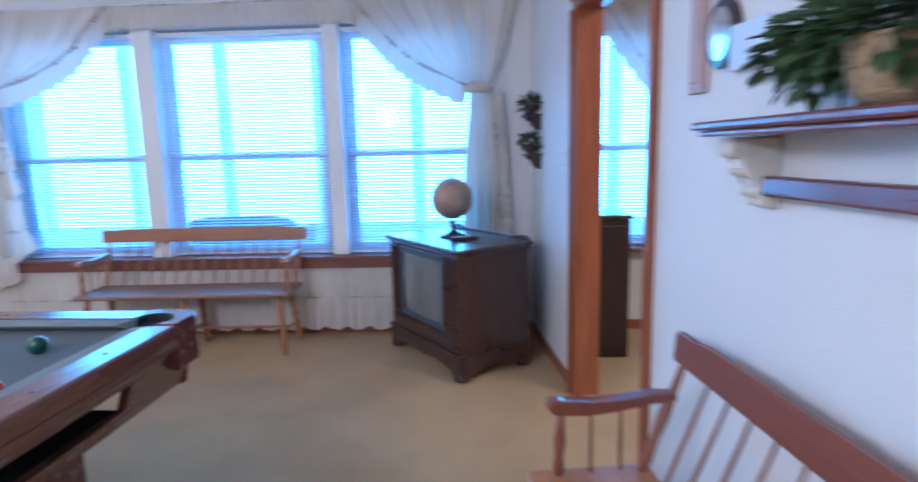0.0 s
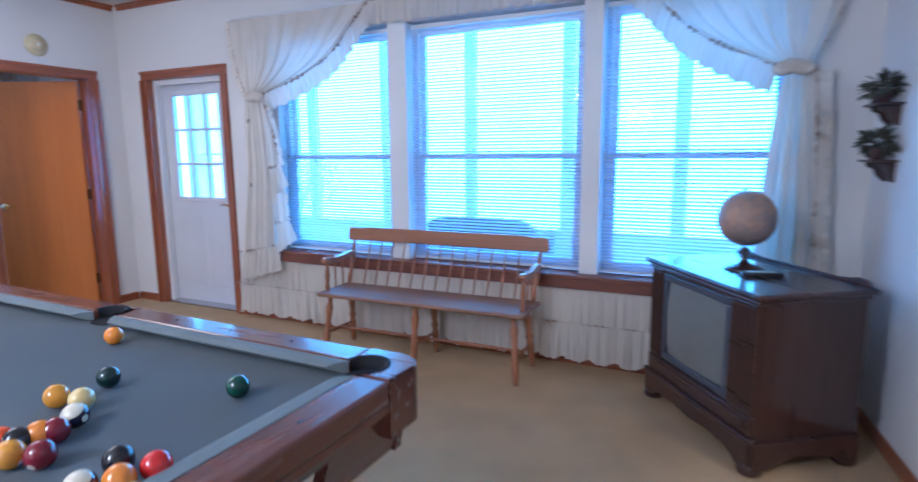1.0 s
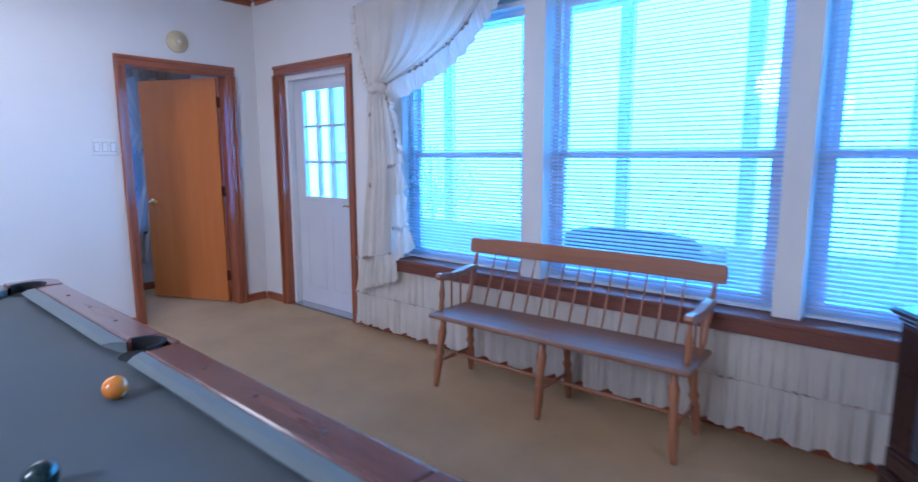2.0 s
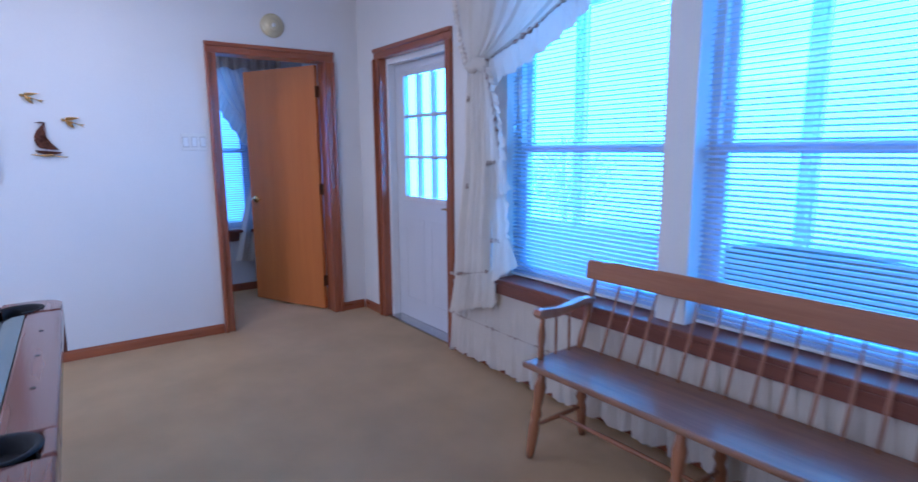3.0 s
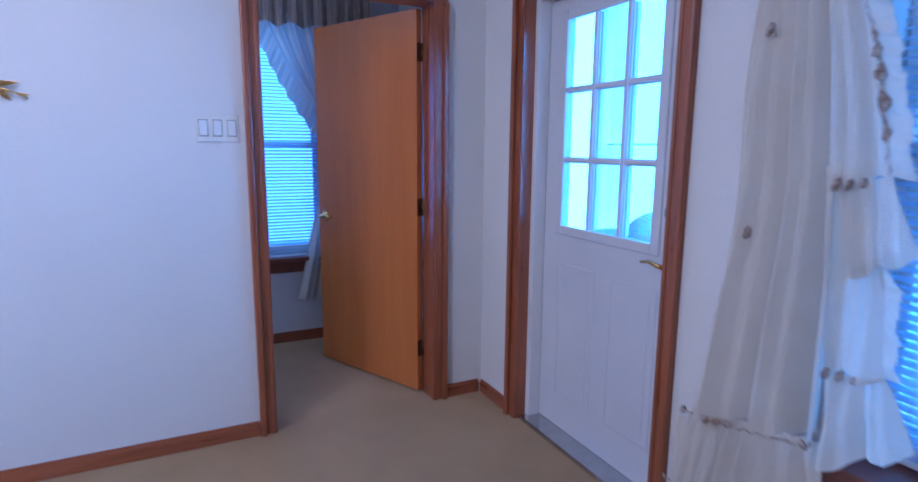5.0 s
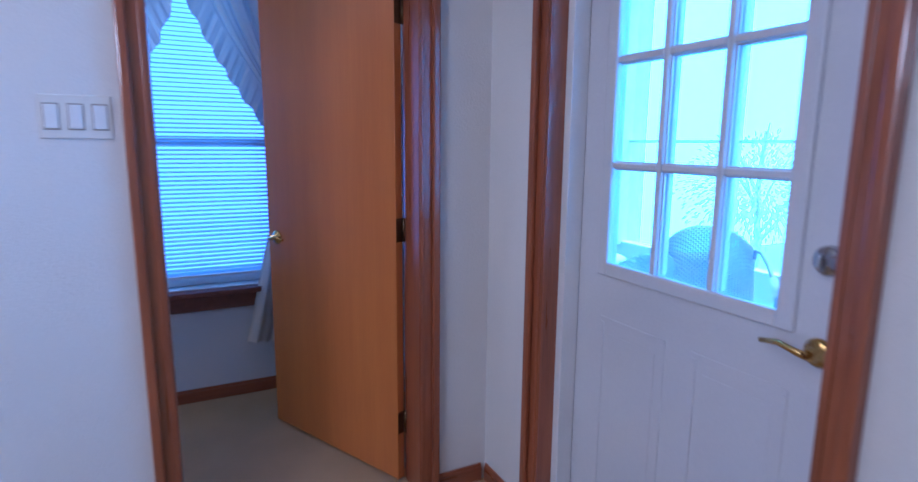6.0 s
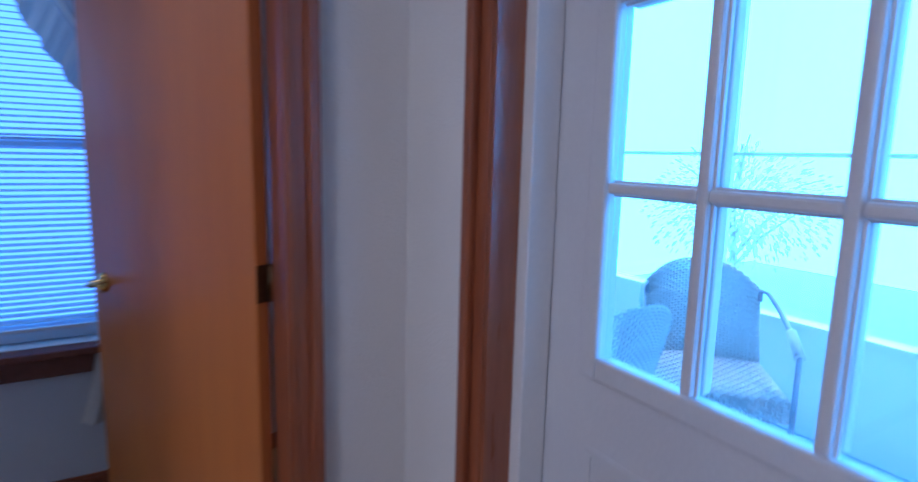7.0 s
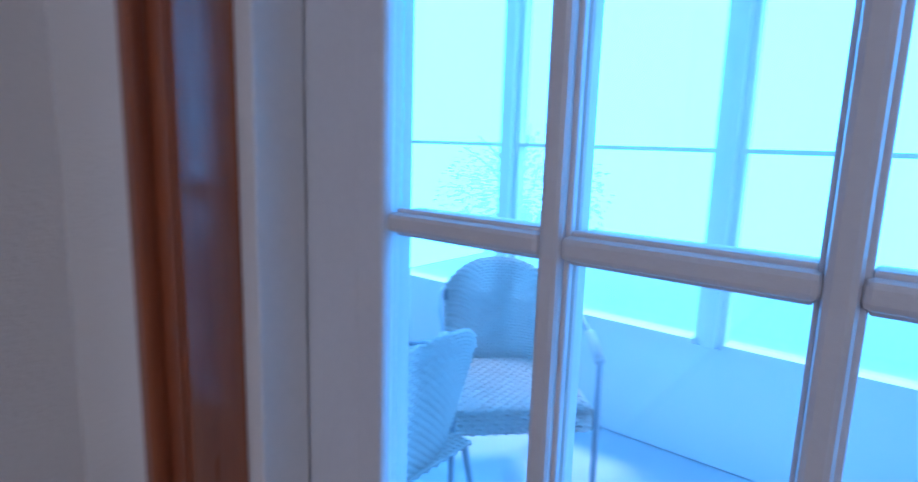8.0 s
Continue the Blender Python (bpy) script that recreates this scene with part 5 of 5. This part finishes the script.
for x in (0.035, SL - 0.095):
    bm = bmesh.new()
    o = [(0, 1.396), (-0.165, 1.396), (-0.172, 1.375), (-0.155, 1.352), (-0.125, 1.345), (-0.13, 1.325), (-0.105, 1.305), (-0.085, 1.30), (-0.082, 1.275), (-0.06, 1.25), (-0.055, 1.245), (-0.04, 1.235), (-0.02, 1.23), (0, 1.232)]
    slab(bm, [(0.7 * y, z) for y, z in o], 0.06, Matrix(((0, 1, 0, x), (1, 0, 0, -0.002), (0, 0, 1, 0), (0, 0, 0, 1))), 0.007)
    for y, z, r in ((-0.145, 1.372, 0.022), (-0.10, 1.325, 0.02), (-0.06, 1.272, 0.018), (-0.040, 1.248, 0.014)):
        lathe(bm, [(r, -0.006), (r * 1.05, 0.0), (r, 0.066)], 14, Matrix.Translation((x - 0.003, 0.7 * y, z)) @ pose(0, 0, 0, 0, 90, 0))
    part("bracket", bm, SCROLL, sh, "cream scrolled bracket")
bm = bmesh.new()
box(bm, 0.10, SL - 0.10, -0.055, -0.02, 1.262, 1.308, 0.006)
part("lower_bar", bm, MAHOG, sh)

LEAF = mat("houseplant_leaf", (0.07, 0.115, 0.038), (0.026, 0.05, 0.02), 0.5, 12, 60, 0.05, fac=0.3)
DRYL = mat("dusty_leaf", (0.10, 0.10, 0.07), (0.05, 0.06, 0.045), 0.7, 12, 60, 0.05, fac=0.3)


def foliage(bm, centre, spread, n, size, seed, droop=0.3):
    """Many small folded leaves on short stalks round a centre."""
    rnd = random.Random(seed)
    for i in range(n):
        d = Vector((rnd.gauss(0, 1), rnd.gauss(0, 1), rnd.gauss(0.15, 0.8)))
        d.normalize()
        p = Vector(centre) + Vector((d.x * spread[0], d.y * spread[1], d.z * spread[2])) * rnd.uniform(0.35, 1)
        s = size * rnd.uniform(0.6, 1.3)
        q = (d + Vector((0, 0, -droop))).to_track_quat("Y", "Z").to_matrix().to_4x4()
        m = Matrix.Translation(p) @ q @ pose(0, 0, 0, 0, rnd.uniform(-50, 50), 0)
        v = [bm.verts.new(m @ Vector(c)) for c in ((0, -0.2 * s, 0), (0.28 * s, 0.25 * s, 0.06 * s), (0.2 * s, 0.7 * s, 0.04 * s), (0, s, -0.08 * s), (-0.2 * s, 0.7 * s, 0.04 * s), (-0.28 * s, 0.25 * s, 0.06 * s), (0, 0.4 * s, -0.03 * s))]
        for a, b in ((0, 1), (1, 2), (2, 3), (3, 4), (4, 5), (5, 0)):
            bm.faces.new((v[a], v[b], v[6]))


def potted(name, m, label, pot_prof, pot_mat, centre, spread, n, size, seed, leaf):
    t = thing(name, m, label, "plant", "houseplants")
    bm = bmesh.new()
    lathe(bm, pot_prof, 20)
    part("pot", bm, pot_mat, t)
    bm = bmesh.new()
    foliage(bm, centre, spread, n, size, seed)
    part("leaves", bm, leaf, t)
    bm = bmesh.new()
    rnd = random.Random(seed + 5)
    for i in range(9):
        a = rnd.uniform(0, 6.28)
        tube(bm, [(0, 0, 0.03), (0.3 * spread[0] * math.cos(a), 0.3 * spread[1] * math.sin(a), centre[2]), (0.8 * spread[0] * math.cos(a), 0.8 * spread[1] * math.sin(a), centre[2] + 0.03)], 0.0022, 5)
    part("stems", bm, leaf, t)
    return t


BASKET = mat("wicker_basket", (0.42, 0.30, 0.16), (0.28, 0.19, 0.10), 0.8, 40, 120, 0.5, fac=0.3)
potted("potted_plant", EAST @ pose(3.25, -0.10, 1.397), "dark green bushy houseplant in a basket on the wall shelf", [(0.05, 0), (0.07, 0.02), (0.085, 0.09), (0.088, 0.10)], BASKET,
       (-0.04, 0, 0.11), (0.31, 0.11, 0.10), 1500, 0.034, 3, LEAF)
potted("potted_plant", EAST @ pose(3.76, -0.10, 1.397), "dark green trailing houseplant on the wall shelf", [(0.05, 0), (0.07, 0.02), (0.085, 0.09), (0.088, 0.10)], BASKET,
       (0, 0, 0.22), (0.28, 0.13, 0.2), 1200, 0.04, 4, LEAF)
fr = thing("small_mirror", EAST @ pose(2.50, -0.0, 1.555), "small dark-framed mirror hanging on the wall", "mirror")
bm = bmesh.new()
slab(bm, [(0.07 + 0.075 * math.cos(a * math.pi / 12), 0.075 + 0.09 * math.sin(a * math.pi / 12)) for a in range(24)], 0.022, pose(0, -0.024, 0), 0.004)
part("frame", bm, DARK, fr)
bm = bmesh.new()
slab(bm, [(0.07 + 0.055 * math.cos(a * math.pi / 12), 0.075 + 0.068 * math.sin(a * math.pi / 12)) for a in range(24)], 0.003, pose(0, -0.027, 0))
part("glass", bm, mat("mirror_glass", (0.9, 0.9, 0.9), (0.88, 0.88, 0.88), 0.02, 3, 10, 0.0, 1.0), fr)
pq = thing("wall_plaque", EAST @ pose(2.39, 0, 1.49), "narrow pinkish-brown wall plaque", "plaque")
bm = bmesh.new()
box(bm, 0, 0.09, -0.018, -0.001, 0, 0.34, 0.006)
box(bm, 0.015, 0.075, -0.024, -0.017, 0.03, 0.31, 0.004)
part("board", bm, mat("faded_plaque", (0.50, 0.36, 0.32), (0.40, 0.28, 0.25), 0.6, 10, 60, 0.05), pq)
bx = thing("small_picture", EAST @ pose(2.635, -0.032, 1.525), "small pale blue-white picture hanging above the shelf", "picture")
bm = bmesh.new()
box(bm, 0, 0.15, 0, 0.03, 0, 0.11, 0.003)
part("card", bm, mat("pale_card", (0.62, 0.68, 0.78), (0.56, 0.62, 0.72), 0.5, 10, 60, 0.01), bx)

for z, sd in ((1.555, 11), (1.30, 12)):
    ws = thing("corner_shelf", EAST @ pose(0.27, 0, z), "small dark scalloped wooden wall shelf", "shelf", "small wall shelves")
    bm = bmesh.new()
    box(bm, -0.09, 0.09, -0.11, -0.001, 0.0, 0.012, 0.004)
    part("board", bm, DARK, ws)
    for x in (-0.055, 0.04):
        bm = bmesh.new()
        slab(bm, [(0, 0), (-0.09, 0), (-0.085, -0.02), (-0.055, -0.03), (-0.045, -0.06), (-0.015, -0.09), (0, -0.09)], 0.014, Matrix(((0, 1, 0, x), (1, 0, 0, -0.001), (0, 0, 1, 0), (0, 0, 0, 1))), 0.002)
        part("bracket", bm, DARK, ws)
    potted("potted_plant", EAST @ pose(0.27, -0.058, z + 0.013), "small dusty trailing plant on a wall shelf", [(0.028, 0), (0.036, 0.02), (0.042, 0.05), (0.043, 0.056)], mat("dark_pot", (0.10, 0.05, 0.05), (0.06, 0.03, 0.03), 0.4, 12, 60, 0.03),
           (0, 0, 0.07), (0.10, 0.07, 0.055), 120, 0.045, sd, DRYL)

# ---- porch ----
for i in range(9):
    x = -6.707 + 1.085 * i
    pf = thing("porch_window", pose(x, 6.40, 0), "white-framed porch window with a transom bar", "window", "porch windows", "structure")
    boxes("window_frame", PORCHW, pf, (-0.03, 0.0, 0, 0.06, 0.53, 2.72), (0.96, 0.989, 0, 0.06, 0.53, 2.72), (0.0, 0.96, -0.03, 0.07, 0.53, 0.555), (0.0, 0.96, 0, 0.06, 2.69, 2.72), (0.0, 0.96, 0, 0.06, 1.358, 1.378))
    p = boxes("pane", GLASS, pf, (0.001, 0.959, 0.03, 0.034, 0.556, 1.357), (0.001, 0.959, 0.03, 0.034, 1.379, 2.689))
    p.visible_shadow = False
    ob = boxes("porch_post", PORCHW, None, (x + 0.99, x + 1.054, 6.365, 6.505, 0.53, 2.72), bev=0.004)
    structure(ob, "white painted porch post", "post")
# wicker colour lifted towards white, in place of the backlight's glare
WICK = see_through(mat("hazed_wicker", (0.90, 0.89, 0.88), (0.82, 0.80, 0.79), 0.7, 30, 140, 0.3, stretch=(1, 1, 2.2), fac=0.35), 0.72)
TUBEM = mat("grey_frame", (0.34, 0.35, 0.40), (0.28, 0.29, 0.33), 0.4, 20, 60, 0.02)


def weave(bm, fn, nu, nv, r=0.004):
    """Woven strands over and under across a surface."""
    for j in range(nv + 1):
        pts = [fn(i / nu, j / nv) for i in range(nu + 1)]
        nrm = (pts[1] - pts[0]).cross(fn(0, min(1, (j + 1) / nv)) - fn(0, max(0, (j - 1) / nv))).normalized()
        tube(bm, [p + nrm * (r * (1 if (i + j) % 2 else -1)) for i, p in enumerate(pts)], r, 4)
    for i in range(0, nu + 1, 1):
        tube(bm, [fn(i / nu, k / 6) for k in range(7)], r * 0.9, 4)


def wicker_chair(m, label):
    """An armchair with a rounded woven back, woven seat and bent metal frame; it faces -y."""
    t = thing("wicker_chair", m, label, "chair", "porch chairs")
    W = 0.50

    def back(u, v):
        a = 2 * u - 1
        h = 0.43 + 0.43 * v * (1 - 0.26 * abs(a) ** 2.6)
        return Vector((a * W / 2, 0.24 - 0.09 * a * a + 0.10 * v, h))

    bm = bmesh.new()
    weave(bm, back, 34, 34, 0.0058)
    part("backrest", bm, WICK, t)
    bm = bmesh.new()
    def seat(u, v):
        return Vector(((u - 0.5) * W, -0.28 + 0.53 * v, 0.425 - 0.012 * math.sin(math.pi * u) * math.sin(math.pi * v)))
    weave(bm, seat, 24, 22, 0.006)
    sheet(bm, seat, 8, 8)
    def front(u, v):
        return Vector(((u - 0.5) * W, -0.285, 0.425 - 0.085 * v))
    weave(bm, front, 24, 5, 0.006)
    sheet(bm, front, 8, 3)
    part("seat", bm, WICK, t)
    for sx in (-1, 1):
        x = sx * W / 2
        bm = bmesh.new()
        tube(bm, [(x * 1.06, -0.30, 0), (x * 1.06, -0.29, 0.42), (x * 1.10, -0.26, 0.60), (x * 1.14, -0.10, 0.655), (x * 1.14, 0.05, 0.70), (x * 1.08, 0.16, 0.745), (x * 1.0, 0.215, 0.75), (x * 0.98, 0.20, 0.70)], 0.011, 8)
        part("arm_frame", bm, TUBEM, t)
        bm = bmesh.new()
        tube(bm, [(x * 1.02, 0.33, 0), (x, 0.22, 0.42)], 0.011, 8)
        part("rear_leg", bm, TUBEM, t)
        bm = bmesh.new()
        tube(bm, [(x * 1.10, -0.265, 0.595), (x * 1.13, -0.12, 0.655)], 0.021, 8)
        part("arm_wrap", bm, WICK, t)
    return t


c1 = wicker_chair(pose(-5.18, 5.72, 0, 0, 0, 46), "woven wicker armchair on the porch, its colour paled for glare")
copy_thing(c1, pose(-5.237, 4.965, 0, 0, 0, -90))
tb = thing("porch_table", pose(-6.1, 5.65, 0), "small round pale porch table", "table")
bm = bmesh.new()
lathe(bm, [(0.22, 0.55), (0.23, 0.56), (0.23, 0.575), (0.22, 0.58)], 28)
part("tabletop", bm, PORCHW, tb)
for k in range(3):
    a = k * 2.09 + 0.4
    bm = bmesh.new()
    tube(bm, [(0.20 * math.cos(a), 0.20 * math.sin(a), 0), (0.07 * math.cos(a), 0.07 * math.sin(a), 0.3), (0.16 * math.cos(a), 0.16 * math.sin(a), 0.552)], 0.01, 7)
    part("leg", bm, TUBEM, tb)
so = thing("wicker_sofa", pose(-1.95, 5.45, 0), "dark wicker loveseat with a rounded back on the porch", "sofa")
WD = mat("dark_wicker", (0.16, 0.13, 0.12), (0.09, 0.075, 0.07), 0.7, 30, 120, 0.6)
bm = bmesh.new()
pts = [(-0.58, 0.32), (0.58, 0.32), (0.58, 0.60), (0.54, 0.69), (0.45, 0.735), (0.2, 0.755), (-0.2, 0.755), (-0.45, 0.735), (-0.54, 0.69), (-0.58, 0.60)]
slab(bm, pts, 0.10, pose(0, 0.0, 0, 0, 0, 0), 0.02)
part("backrest", bm, WD, so)
bm = bmesh.new()
box(bm, -0.58, 0.58, 0.10, 0.62, 0.24, 0.42, 0.03)
part("seat", bm, WD, so)
for x in (-0.58, 0.50):
    bm = bmesh.new()
    box(bm, x, x + 0.08, 0.10, 0.64, 0.42, 0.60, 0.03)
    part("armrest", bm, WD, so)
for x in (-0.52, 0.52):
    for y in (0.06, 0.56):
        bm = bmesh.new()
        lathe(bm, [(0.022, 0), (0.028, 0.26)], 10, Matrix.Translation((x, y, 0)))
        part("leg", bm, WD, so)
# a shrub outside the porch, leaves and bark whitened for the daylight's glare
sb = thing("garden_shrub", pose(-7.2, 8.9, -0.4), "leafy shrub beyond the porch windows, its colour paled for glare", "shrub")
bm = bmesh.new()
tube(bm, [(0, 0, 0), (0.05, 0, 0.6), (-0.05, 0.05, 1.2), (0.02, 0, 1.9)], 0.05, 8, 0.015)
for k in range(7):
    a = k * 0.9
    tube(bm, [(0, 0, 0.6 + 0.12 * k), (0.3 * math.cos(a), 0.3 * math.sin(a), 1.0 + 0.13 * k), (0.6 * math.cos(a), 0.6 * math.sin(a), 1.25 + 0.12 * k)], 0.018, 6, 0.006)
part("trunk", bm, mat("glare_paled_bark", (0.66, 0.63, 0.58), (0.58, 0.55, 0.5), 0.9, 12, 60, 0.5), sb)
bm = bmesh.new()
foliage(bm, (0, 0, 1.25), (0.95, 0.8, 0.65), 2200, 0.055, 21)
part("crown", bm, see_through(mat("glare_paled_leaf", (0.82, 0.86, 0.76), (0.74, 0.79, 0.66), 0.5, 6, 40, 0.05), 0.6), sb)
